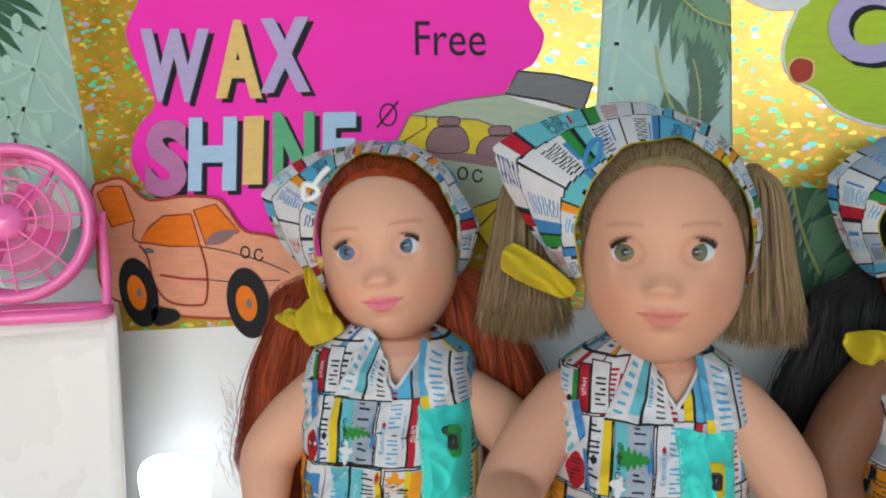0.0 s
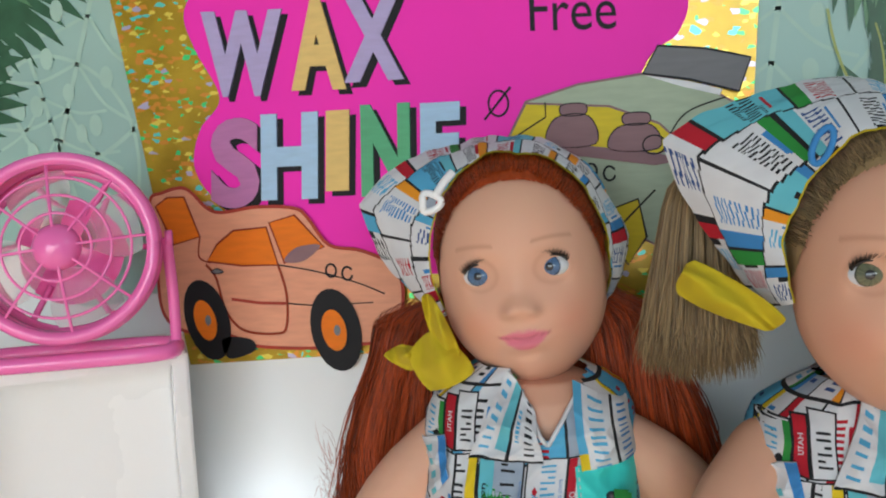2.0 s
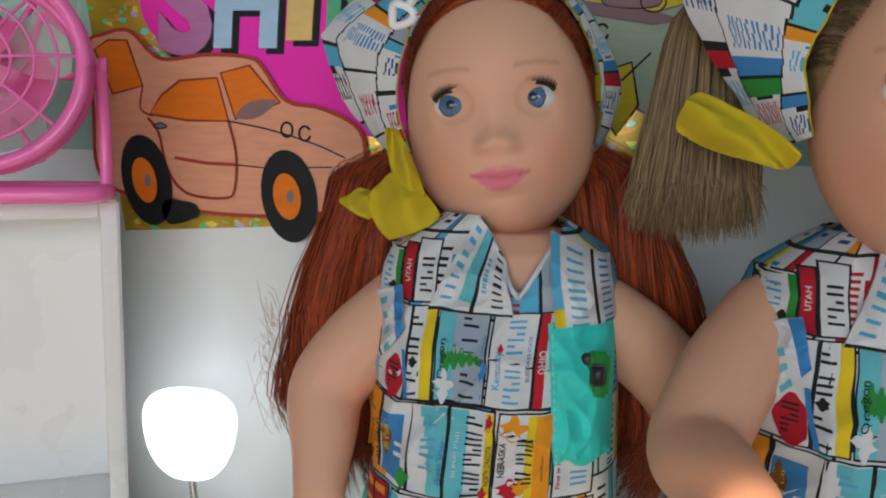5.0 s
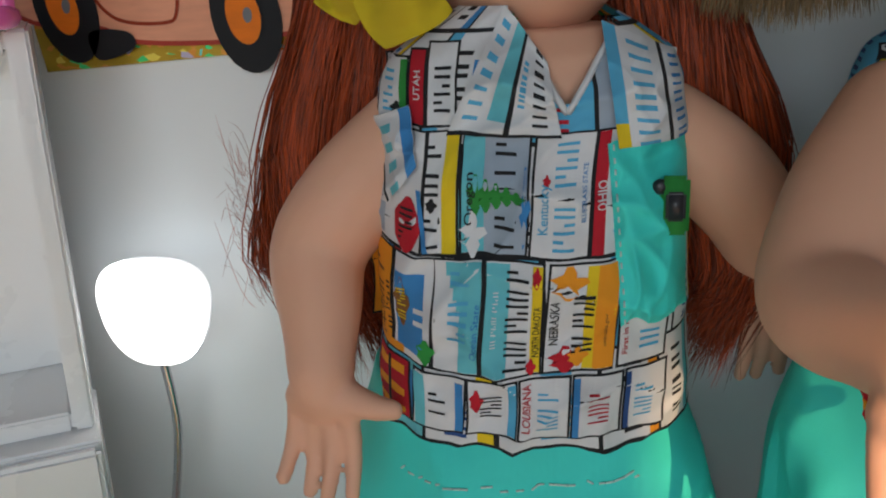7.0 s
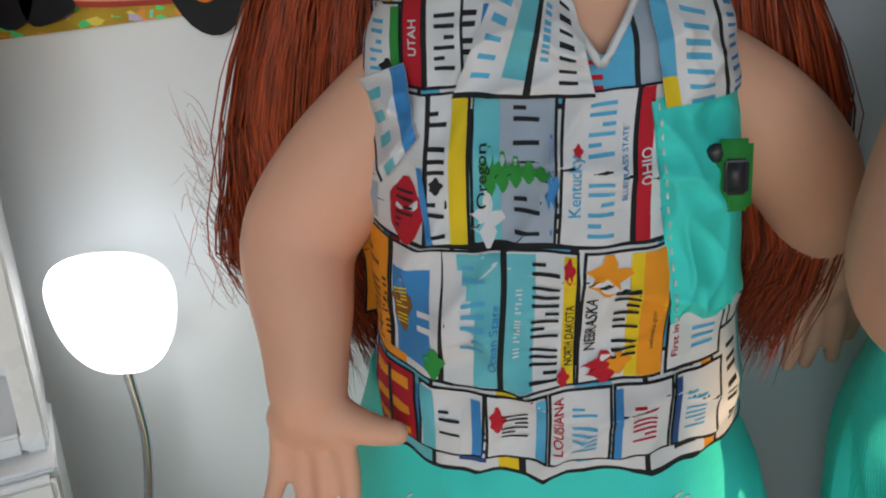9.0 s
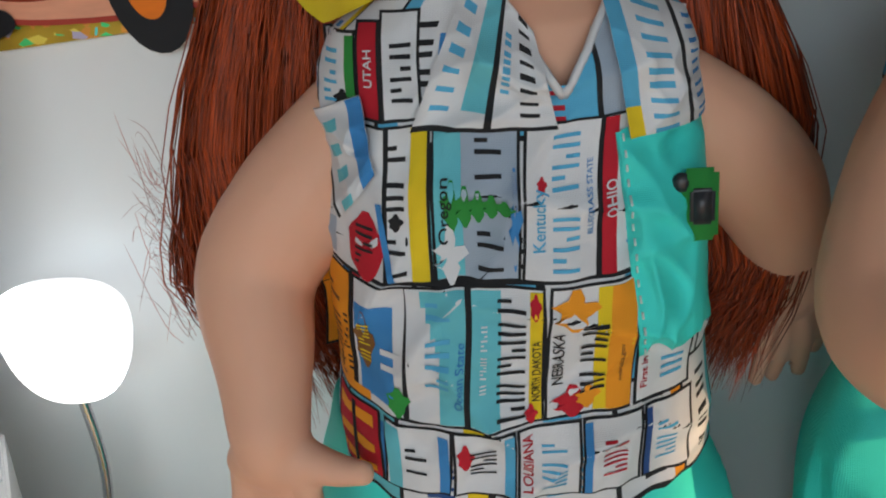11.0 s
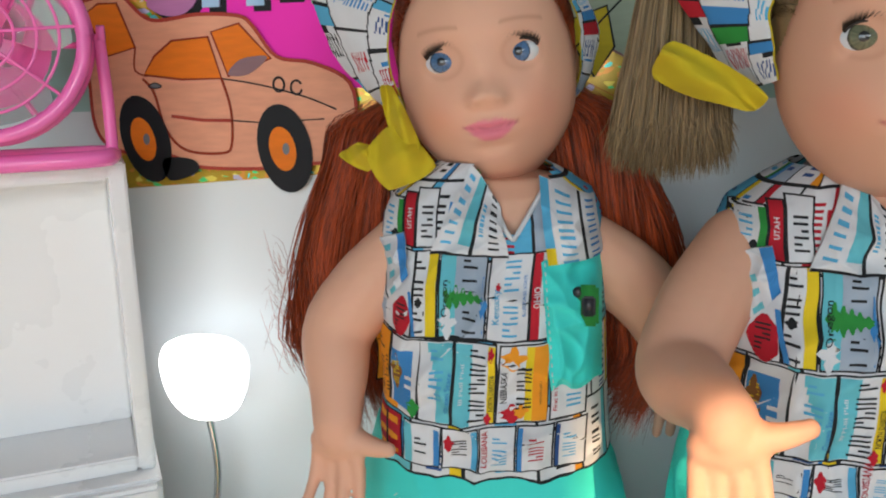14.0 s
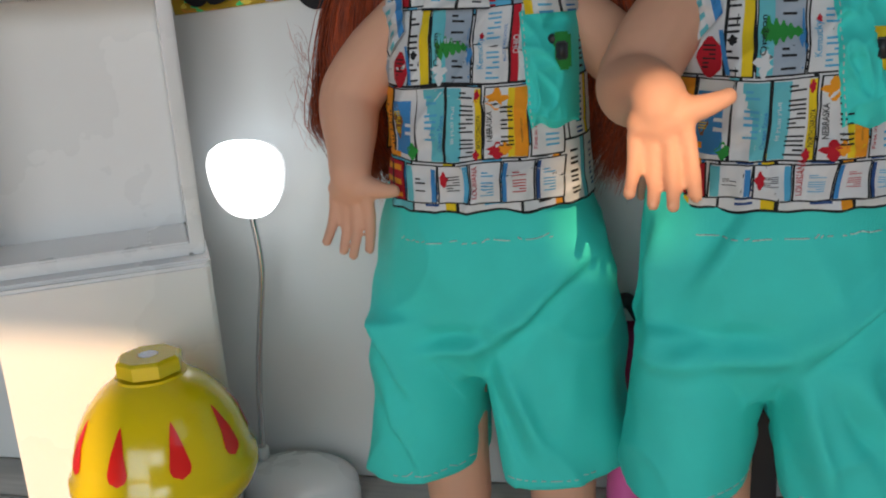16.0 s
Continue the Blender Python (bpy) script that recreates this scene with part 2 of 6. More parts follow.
class Build:
    """Gathers points and faces with their materials into one mesh."""

    def __init__(self, base=None):
        self.base, self.p = base, []
        self.v, self.f, self.m, self.mats = [], [], [], []
        self.n = 0

    def slot(self, m):
        if m not in self.mats:
            self.mats.append(m)
        return self.mats.index(m)

    def add(self, verts, faces, m):
        verts = np.asarray(verts, dtype=float).reshape(-1, 3)
        k = self.slot(m)
        self.v.append(verts)
        self.f.extend([tuple(int(i) + self.n for i in f) for f in faces])
        self.m.extend([k] * len(faces))
        self.n += len(verts)

    def grid(self, fn, nu, nv, m, close_u=False, keep=None):
        pts = [fn(i / (nu if close_u else nu - 1), j / (nv - 1)) for j in range(nv) for i in range(nu)]
        fs = []
        for j in range(nv - 1):
            for i in range(nu if close_u else nu - 1):
                i2 = (i + 1) % nu
                q = (j * nu + i, j * nu + i2, (j + 1) * nu + i2, (j + 1) * nu + i)
                if keep is None or keep(np.mean([pts[a] for a in q], axis=0)):
                    fs.append(q)
        self.add(pts, fs, m)

    def tube(self, pts, radii, m, n=10, cap=True, flat=1.0):
        pts = [Vector(p) for p in pts]
        if isinstance(radii, (int, float)):
            radii = [radii] * len(pts)
        rings = []
        up = Vector((0.13, 0.31, 0.94)).normalized()
        for i, p in enumerate(pts):
            d = (pts[min(i + 1, len(pts) - 1)] - pts[max(i - 1, 0)])
            d = d.normalized() if d.length > 1e-9 else Vector((0, 0, 1))
            a = d.cross(up)
            if a.length < 1e-3:
                a = d.cross(Vector((1, 0, 0)))
            a.normalize()
            b = d.cross(a)
            rings.append([p + float(radii[i]) * (math.cos(2 * math.pi * k / n) * a + flat * math.sin(2 * math.pi * k / n) * b) for k in range(n)])
        vs = [q for r in rings for q in r]
        fs = [(i * n + k, i * n + (k + 1) % n, (i + 1) * n + (k + 1) % n, (i + 1) * n + k) for i in range(len(pts) - 1) for k in range(n)]
        if cap:
            fs.append(tuple(range(n - 1, -1, -1)))
            fs.append(tuple(range((len(pts) - 1) * n, len(pts) * n)))
        self.add(vs, fs, m)

    def ball(self, c, r, m, nu=20, nv=14, scale=(1, 1, 1)):
        def fn(u, v):
            a, b = u * 2 * math.pi, (v - 0.5) * math.pi * 0.998
            return (c[0] + r * scale[0] * math.cos(b) * math.cos(a), c[1] + r * scale[1] * math.cos(b) * math.sin(a), c[2] + r * scale[2] * math.sin(b))
        self.grid(fn, nu, nv, m, close_u=True)

    def lathe(self, c, prof, m, n=32):
        def fn(u, v):
            i = v * (len(prof) - 1)
            r, z = prof[int(round(i))]
            a = u * 2 * math.pi
            return (c[0] + r * math.cos(a), c[1] + r * math.sin(a), c[2] + z)
        self.grid(fn, n, len(prof), m, close_u=True)

    def box(self, lo, hi, m, bev=0.0015):
        bm = bmesh.new()
        bmesh.ops.create_cube(bm, size=1.0)
        for v in bm.verts:
            v.co = Vector([(lo[k] + hi[k]) / 2 + v.co[k] * (hi[k] - lo[k]) for k in range(3)])
        if bev:
            bmesh.ops.bevel(bm, geom=bm.edges[:], offset=bev, segments=2, affect="EDGES")
        bm.verts.index_update()
        self.add([v.co[:] for v in bm.verts], [[v.index for v in f.verts] for f in bm.faces], m)
        bm.free()

    def make(self, name, parent=None, label="", smooth=True, origin=None):
        return mesh_ob(name, np.concatenate(self.v), self.f, self.mats, self.m, parent, label, smooth, origin)


def spline(pts, closed=False, n=8):
    """A smooth line through the points."""
    pts = [np.array(p, dtype=float) for p in pts]
    out = []
    k = len(pts)
    for i in range(k if closed else k - 1):
        p0 = pts[(i - 1) % k] if closed or i > 0 else pts[0]
        p1, p2 = pts[i], pts[(i + 1) % k]
        p3 = pts[(i + 2) % k] if closed or i + 2 < k else pts[-1]
        for j in range(n):
            t = j / n
            out.append(0.5 * (2 * p1 + (p2 - p0) * t + (2 * p0 - 5 * p1 + 4 * p2 - p3) * t * t + (3 * p1 - p0 - 3 * p2 + p3) * t ** 3))
    if not closed:
        out.append(pts[-1])
    return out


def flat_fill(b, pts, y, m):
    """A filled outline on an upright sheet at depth y."""
    tris = tessellate_polygon([[Vector((p[0], p[1], 0)) for p in pts]])
    b.add([(p[0], y, p[1]) for p in pts], tris, m)


def stroke2(pts, w, closed=False):
    """Points and faces of a pen line in the plane."""
    pts = [np.array(p, dtype=float) for p in pts]
    if closed:
        pts = pts + [pts[0]]
    vs, fs = [], []
    for i, p in enumerate(pts):
        d = pts[min(i + 1, len(pts) - 1)] - pts[max(i - 1, 0)]
        if closed and i in (0, len(pts) - 1):
            d = pts[1] - pts[-2]
        d = d / (np.linalg.norm(d) + 1e-12)
        nrm = np.array((-d[1], d[0])) * w / 2
        vs += [p + nrm, p - nrm]
        if i:
            fs.append((2 * i - 2, 2 * i - 1, 2 * i + 1, 2 * i))
    return vs, fs


def flat_line(b, pts, w, y, m, closed=False):
    vs, fs = stroke2(pts, w, closed)
    b.add([(p[0], y, p[1]) for p in vs], fs, m)


FONT_CACHE = {}


def glyphs(text, bold=0.0):
    """Flat triangles of a word in Blender's own font, fitted into the unit square."""
    key = (text, bold)
    if key not in FONT_CACHE:
        cu = bpy.data.curves.new("word", "FONT")
        cu.body, cu.offset, cu.resolution_u = text, bold, 4
        ob = bpy.data.objects.new("word", cu)
        scene.collection.objects.link(ob)
        dg = bpy.context.evaluated_depsgraph_get()
        me = bpy.data.meshes.new_from_object(ob.evaluated_get(dg))
        v = np.array([p.co[:2] for p in me.vertices])
        f = [tuple(p.vertices) for p in me.polygons]
        lo, hi = v.min(0), v.max(0)
        FONT_CACHE[key] = ((v - lo) / (hi - lo), f)
        scene.collection.objects.unlink(ob)
        bpy.data.objects.remove(ob)
        bpy.data.meshes.remove(me)
        bpy.data.curves.remove(cu)
    return FONT_CACHE[key]

# ---- the room ----
WALL_Y = 0.634


def wall_box(name, lo, hi, m, bev=0.0):
    b = Build()
    b.box(lo, hi, m, bev)
    return tagged(b.make(name, smooth=False), kind="structure")


def wall_with_hole(name, axis, at, thick, span, height, hole, m):
    """An upright wall with one window opening through it, out of four blocks."""
    b = Build()
    (s0, s1), (h0, h1, z0, z1) = span, hole
    for a0, a1, c0, c1 in ((s0, h0, 0, height), (h1, s1, 0, height), (h0, h1, 0, z0), (h0, h1, z1, height)):
        lo, hi = ((a0, at, c0), (a1, at + thick, c1)) if axis == "y" else ((at, a0, c0), (at + thick, a1, c1))
        b.box(lo, hi, m, 0)
    return tagged(b.make(name, smooth=False), kind="structure")


wall_box("wall_north", (-1.9, WALL_Y + 0.006, 0.0), (1.9, WALL_Y + 0.12, 2.4), PLASTER)
# opening's top is set so that the sun stops on the floor before the dolls
wall_with_hole("wall_south", "y", -1.92, 0.12, (-1.9, 0.3), 2.4, (-0.85, 0.26, 0.06, 1.155), PLASTER)
# unseen wall added to shape the sun: slots for hand, floor and cabinet front
VX, VZ = 0.0775 + 0.62 * 2.195 / 2.2, 0.279 + 1.15 * 2.195 / 2.2
b = Build()
for x0, x1, z0, z1 in ((0.3, 0.34, 0, 2.4), (1.1, 1.9, 0, 2.4), (0.34, 1.1, 0, 0.60), (0.43, 1.1, 1.155, VZ - 0.024), (0.34, 0.43, 1.36, VZ - 0.024),
                       (0.34, 1.1, VZ + 0.028, 2.4), (0.34, VX - 0.024, VZ - 0.024, VZ + 0.028), (VX + 0.024, 1.1, VZ - 0.024, VZ + 0.028)):
    b.box((x0, -1.805, z0), (x1, -1.8, z1), PLASTER, 0)
tagged(b.make("wall_sun_slots", smooth=False), kind="structure")
wall_with_hole("wall_east", "x", 1.78, 0.12, (-1.8, WALL_Y + 0.006), 2.4, (-1.1, -0.1, 1.25, 2.2), PLASTER)
wall_box("wall_west", (-1.9, -1.8, 0.0), (-1.78, WALL_Y + 0.006, 2.4), PLASTER)
wall_box("ceiling", (-1.9, -1.92, 2.4), (1.9, WALL_Y + 0.12, 2.5), PLASTER)
floor = wall_box("floor", (-1.9, -1.92, -0.06), (1.9, WALL_Y + 0.12, -0.004), FLOORING)

# lower white board and the printed sheet above it
wall_box("panel_board", (-1.2, WALL_Y, 0.0), (1.2, WALL_Y + 0.006, 0.372), BOARD)
paper = Build()
paper.box((-1.2, WALL_Y + 0.001, 0.372), (1.2, WALL_Y + 0.006, 1.1), MINT, 0)
backdrop = tagged(paper.make("backdrop_paper", smooth=False), "mint green paper backdrop printed with tropical leaves", "backdrop", kind="structure")


LEAVES = [0]


def frond(x, z, turn, size, m, n=13, spread=1.0, bend=0.25):
    """A printed palm frond: a stem with narrow leaflets on both sides."""
    b = Build()
    y = WALL_Y + 0.0006
    for k in range(n):
        t = (k + 1) / n
        for side in (-1, 1):
            a0 = turn + bend * t * 1.2
            px, pz = x + size * t * math.cos(a0), z + size * t * math.sin(a0)
            a = a0 + side * (0.95 - 0.45 * t) * spread
            ln = size * (0.62 - 0.42 * abs(t - 0.4)) * random.uniform(0.85, 1.1)
            w = ln * 0.085
            dx, dz = math.cos(a), math.sin(a)
            line = [(px, pz), (px + dx * ln * .35 - dz * w, pz + dz * ln * .35 + dx * w), (px + dx * ln * .75 - dz * w * .7, pz + dz * ln * .75 + dx * w * .7),
                    (px + dx * ln, pz + dz * ln - ln * .06), (px + dx * ln * .7 + dz * w * .8, pz + dz * ln * .7 - dx * w * .8), (px + dx * ln * .3 + dz * w, pz + dz * ln * .3 - dx * w)]
            LEAVES[0] += 1
            flat_fill(b, line, y - 0.000012 * LEAVES[0], m)
    stem = [(x + size * t * math.cos(turn + bend * t * 1.2), z + size * t * math.sin(turn + bend * t * 1.2)) for t in np.linspace(-0.2, 1, 9)]
    flat_line(b, stem, size * 0.02, y - 0.000012 * LEAVES[0] - 0.0002, LEAF_LIME)
    return b.make("leaf", backdrop, smooth=False)


def broad_leaf(x, z, turn, size):
    """A pale split leaf drawn in outline with round holes."""
    b = Build()
    y = WALL_Y + 0.0006
    def at(u, v):
        return (x + size * (u * math.cos(turn) - v * math.sin(turn)), z + size * (u * math.sin(turn) + v * math.cos(turn)))
    out = spline([at(0, 0), at(.15, .28), at(.45, .4), at(.8, .3), at(1.05, 0), at(.8, -.3), at(.45, -.4), at(.15, -.28)], True)
    flat_line(b, out, size * 0.018, y, LEAF_PALE, True)
    flat_line(b, [at(0, 0), at(1.05, 0)], size * 0.02, y - 0.0002, LEAF_PALE)
    for u in (.2, .4, .6, .8):
        for s in (-1, 1):
            flat_line(b, spline([at(u, 0), at(u + .12, s * .15), at(u + .16, s * .3)]), size * 0.014, y - 0.0002, LEAF_PALE)
            cc = at(u + .02, s * .14)
            flat_fill(b, [(cc[0] + size * .03 * math.cos(q), cc[1] + size * .045 * math.sin(q)) for q in np.linspace(0, 6.0, 12)], y - 0.0003, LEAF_PALE)
    return b.make("leaf", backdrop, smooth=False)


frond(-0.445, 0.565, -0.25, 0.12, LEAF_DARK)
frond(-0.425, 0.455, 0.7, 0.10, LEAF_DARK)
frond(-0.395, 0.635, -1.3, 0.08, LEAF_MID)
broad_leaf(-0.268, 0.60, -1.9, 0.15)
broad_leaf(-0.33, 0.52, -1.3, 0.13)
frond(0.130, 0.585, -1.1, 0.085, LEAF_DARK, bend=0.4)
frond(0.147, 0.545, -1.0, 0.055, LEAF_MID, bend=0.5)
frond(0.157, 0.455, 1.3, 0.05, LEAF_DARK, spread=0.5)
frond(0.135, 0.50, -1.35, 0.07, LEAF_DARK, n=5, spread=0.35)
frond(0.215, 0.47, -1.7, 0.10, LEAF_DARK, spread=0.6)
frond(0.245, 0.45, -1.6, 0.09, LEAF_MID, spread=0.6)
broad_leaf(0.12, 0.60, -1.7, 0.14)
frond(0.32, 0.50, -2.0, 0.14, LEAF_DARK)

# ---- poster with the wax and shine sign ----
PY = 0.6305
poster = thing("poster", (-0.08, PY, 0.33), "hand-made car wash poster on gold glitter card, hung on the wall", "poster")
bl, br, tr, tl = (-0.235, 0.328), (0.089, 0.348), (0.104, 0.60), (-0.277, 0.60)
quad = [bl, br, tr, tl]
b = Build()
vs = [(x, PY, z) for x, z in quad] + [(x, PY + 0.003, z) for x, z in quad]
b.add(vs, [(0, 1, 2, 3), (7, 6, 5, 4), (0, 4, 5, 1), (1, 5, 6, 2), (2, 6, 7, 3), (3, 7, 4, 0)], FOIL)
b.make("glitter_card", poster, "gold holographic glitter card", smooth=False)

b = Build()
blob = spline([(-0.195, 0.585), (-0.212, 0.556), (-0.222, 0.537), (-0.216, 0.516), (-0.203, 0.488), (-0.217, 0.470), (-0.222, 0.447), (-0.207, 0.425),
               (-0.18, 0.405), (-0.12, 0.385), (-0.05, 0.385), (0.0, 0.42), (0.03, 0.47), (0.045, 0.497), (0.058, 0.506), (0.064, 0.523), (0.055, 0.541), (0.062, 0.57), (0.03, 0.59)], True)
flat_fill(b, blob, PY - 0.0006, PINK_PAPER)
b.make("pink_panel", poster, "hot pink card cut like a cloud", smooth=False)


def letter(ch, x0, x1, z0, z1, m, slant=0.0, skew=0.0):
    """A fat cut-out letter with a black drop shadow and a stitched outline."""
    lb = Build()
    v, f = glyphs(ch, 0.045)
    def place(p, y, dx=0.0, dz=0.0):
        return [(x0 + (x1 - x0) * a + slant * (c - .5) + dx, y, z0 + (z1 - z0) * c + skew * (a - .5) + dz) for a, c in p]
    lb.add(place(v, PY - 0.0009, 0.0035, -0.003), [q[::-1] for q in f], MARK["k"])
    n = len(v)
    lb.add(place(v, PY - 0.0022), [q[::-1] for q in f], m)
    edge = {}
    for q in f:
        for i in range(len(q)):
            e = (q[i], q[(i + 1) % len(q)])
            edge[tuple(sorted(e))] = edge.get(tuple(sorted(e)), 0) + 1
    rim = [e for e, k in edge.items() if k == 1]
    lb.add(place(v, PY - 0.0022) + place(v, PY - 0.0008), [(a, c, c + n, a + n) for a, c in rim], m)
    return lb.make("letter", poster, smooth=False)


letter("W", -0.212, -0.162, 0.488, 0.537, MARK["lilac"], 0.003, -0.002)
letter("A", -0.157, -0.124, 0.489, 0.541, MARK["gold"], 0.001, -0.001)
letter("X", -0.125, -0.090, 0.492, 0.541, MARK["lilac"], 0.001)
letter("S", -0.211, -0.180, 0.423, 0.476, MARK["mauve"], 0.004)
letter("H", -0.179, -0.144, 0.427, 0.477, MARK["sky"], 0.003)
letter("I", -0.139, -0.125, 0.431, 0.477, MARK["gold"], 0.003)
letter("N", -0.118, -0.089, 0.427, 0.479, MARK["green"], 0.002)
letter("E", -0.083, -0.060, 0.433, 0.478, MARK["sky"], 0.002)

pen = Build()
v, f = glyphs("Free", 0.0)
pen.add([(-0.019 + 0.046 * a, PY - 0.0009, 0.513 + 0.022 * c - 0.002 * a) for a, c in v], [q[::-1] for q in f], MARK["k"])
pen.make("pen_writing", poster, "black marker writing", smooth=False)
pen = Build()
ring = [(-0.038 + 0.0055 * math.cos(q), 0.4755 + 0.007 * math.sin(q)) for q in np.linspace(0, 6.28, 20)]
flat_line(pen, ring, 0.0012, PY - 0.0009, MARK["k"], True)
flat_line(pen, [(-0.046, 0.467), (-0.031, 0.484)], 0.0013, PY - 0.0011, MARK["k"])
pen.make("pen_mark", poster, "black crossed ring in marker", smooth=False)


def drawn(b, pts, fill, y, line=None, w=0.0012, smooth=True, closed=True):
    pts = spline(pts, True, 5) if smooth else pts
    if fill:
        flat_fill(b, pts, y, fill)
    if line:
        flat_line(b, pts, w, y - 0.0002, line, True)


def ring_marks(b, x, z, y, m=None):
    """Two round pen marks side by side."""
    for k, dx in enumerate((0.0, 0.0098)):
        qs = np.linspace(0.5 if k else 0, 6.0 if k else 6.28, 16)
        flat_line(b, [(x + dx + 0.0031 * math.cos(q), z - 0.0018 * k + 0.0038 * math.sin(q)) for q in qs], 0.0012, y, MARK["k"])


# orange sports car, cut out and coloured by hand
car = Build()
Y0 = PY - 0.0032
drawn(car, [(-0.252, 0.428), (-0.243, 0.434), (-0.228, 0.436), (-0.215, 0.424), (-0.205, 0.421), (-0.183, 0.4235), (-0.160, 0.422), (-0.152, 0.416), (-0.140, 0.400),
            (-0.120, 0.396), (-0.100, 0.385), (-0.098, 0.362), (-0.108, 0.345), (-0.128, 0.341), (-0.155, 0.339), (-0.190, 0.3405), (-0.206, 0.347),
            (-0.236, 0.350), (-0.249, 0.363), (-0.250, 0.395)], MARK["peach"], Y0, MARK["maroon"], 0.0020)
drawn(car, [(-0.248, 0.426), (-0.240, 0.431), (-0.229, 0.431), (-0.2205, 0.407), (-0.238, 0.4025)], MARK["orange"], Y0 - .0004, MARK["brown"], smooth=False)
drawn(car, [(-0.217, 0.392), (-0.210, 0.402), (-0.199, 0.410), (-0.178, 0.4115), (-0.172, 0.389), (-0.195, 0.389)], MARK["orange"], Y0 - .0004, MARK["brown"], smooth=False)
drawn(car, [(-0.176, 0.414), (-0.160, 0.418), (-0.143, 0.399), (-0.168, 0.390)], MARK["orange"], Y0 - .0004, MARK["brown"], smooth=False)
drawn(car, [(-0.168, 0.391), (-0.160, 0.399), (-0.145, 0.400), (-0.156, 0.391)], MARK["plum"], Y0 - .0008, None)
drawn(car, [(-0.215, 0.3855), (-0.211, 0.3875), (-0.207, 0.3855), (-0.211, 0.3845)], MARK["grey"], Y0 - .0006, MARK["k"], 0.0006)
flat_line(car, spline([(-0.218, 0.390), (-0.212, 0.382), (-0.207, 0.362), (-0.196, 0.350), (-0.175, 0.348), (-0.169, 0.353), (-0.168, 0.372), (-0.172, 0.389)]), 0.0015, Y0 - .0006, MARK["brown"])
flat_line(car, [(-0.203, 0.369), (-0.185, 0.3665), (-0.168, 0.366)], 0.0018, Y0 - .0006, MARK["maroon"])
flat_line(car, [(-0.168, 0.366), (-0.150, 0.3645), (-0.115, 0.366)], 0.0007, Y0 - .0006, MARK["k"])
flat_line(car, spline([(-0.172, 0.389), (-0.150, 0.385), (-0.125, 0.378), (-0.108, 0.371)]), 0.0008, Y0 - .0006, MARK["k"])
flat_line(car, spline([(-0.2205, 0.407), (-0.222, 0.395), (-0.215, 0.391)]), 0.0010, Y0 - .0006, MARK["brown"])
for wx, wz, rx_, rz_, lean in ((-0.2195, 0.3565, 0.0145, 0.0245, -0.012), (-0.1385, 0.350, 0.0155, 0.0245, -0.008)):
    wheel = Build()
    def oval(k, dx=0.0):
        return [(wx + dx + k * rx_ * math.cos(q), wz + k * rz_ * math.sin(q)) for q in np.linspace(0, 6.05, 26)]
    flat_fill(wheel, [(x + lean * .3 * (z - wz) / rz_, z) for x, z in oval(1.0)], Y0 - .0010, MARK["k"])
    flat_fill(wheel, [(x + lean * .3 * (z - wz) / rz_, z) for x, z in oval(0.52, -0.001)], Y0 - .0014, MARK["orange"])
    flat_line(wheel, [(x + lean * .3 * (z - wz) / rz_, z) for x, z in oval(0.52, -0.001)], 0.0009, Y0 - .0016, MARK["k"], True)
    flat_fill(wheel, oval(0.13, 0.001), Y0 - .0018, MARK["grey"])
    wheel.make("wheel_drawing", poster, "black and orange marker wheel", smooth=False)
drawn(car, [(-0.207, 0.333), (-0.19, 0.338), (-0.193, 0.345), (-0.21, 0.345)], MARK["k"], Y0 - .0010, None)
ring_marks(car, -0.1395, 0.3850, Y0 - .0008)
car.make("car_drawing", poster, "orange marker drawing of a sports car", smooth=False)

# grey-green car with yellow windows, half hidden
car = Build()
drawn(car, [(-0.036, 0.451), (-0.0225, 0.4755), (0.006, 0.483), (0.040, 0.4865), (0.070, 0.4785), (0.088, 0.468), (0.090, 0.44), (0.080, 0.40), (0.05, 0.392), (0.02, 0.41)], MARK["sage"], Y0, MARK["plum"], 0.0012, smooth=False)
drawn(car, [(-0.034, 0.4525), (-0.0225, 0.4745), (0.022, 0.4705), (0.048, 0.460), (0.060, 0.448), (0.046, 0.444)], MARK["olive"], Y0 - .0004, MARK["plum"], smooth=False)
for sx in (0.0, 0.033):
    drawn(car, [(-0.011 + sx, 0.4515 - sx * .12), (-0.007 + sx, 0.4655 - sx * .2), (0.011 + sx, 0.466 - sx * .2), (0.0145 + sx, 0.451 - sx * .12)], MARK["plum"], Y0 - .0008, MARK["k"], 0.0006)
    drawn(car, [(-0.003 + sx, 0.467 - sx * .2), (-0.003 + sx, 0.4725 - sx * .2), (0.009 + sx, 0.4725 - sx * .2), (0.009 + sx, 0.467 - sx * .2)], MARK["plum"], Y0 - .0009, MARK["k"], 0.0006)
drawn(car, [(-0.036, 0.4505), (-0.006, 0.4525), (0.047, 0.4445), (0.060, 0.440), (0.045, 0.438), (-0.006, 0.4465)], MARK["plum"], Y0 - .0010, None, smooth=False)
flat_line(car, [(0.045 + 0.006 * math.cos(q), 0.449 + 0.005 * math.sin(q)) for q in np.linspace(0, 6.28, 16)], 0.0008, Y0 - .0012, MARK["k"])
flat_line(car, spline([(0.052, 0.452), (0.062, 0.465), (0.082, 0.472)]), 0.0008, Y0 - .0010, MARK["k"])
drawn(car, [(0.048, 0.5005), (0.072, 0.4975), (0.0945, 0.4915), (0.0885, 0.4745), (0.064, 0.482), (0.040, 0.4865)], MARK["grey"], Y0 - .0008, MARK["k"], smooth=False)
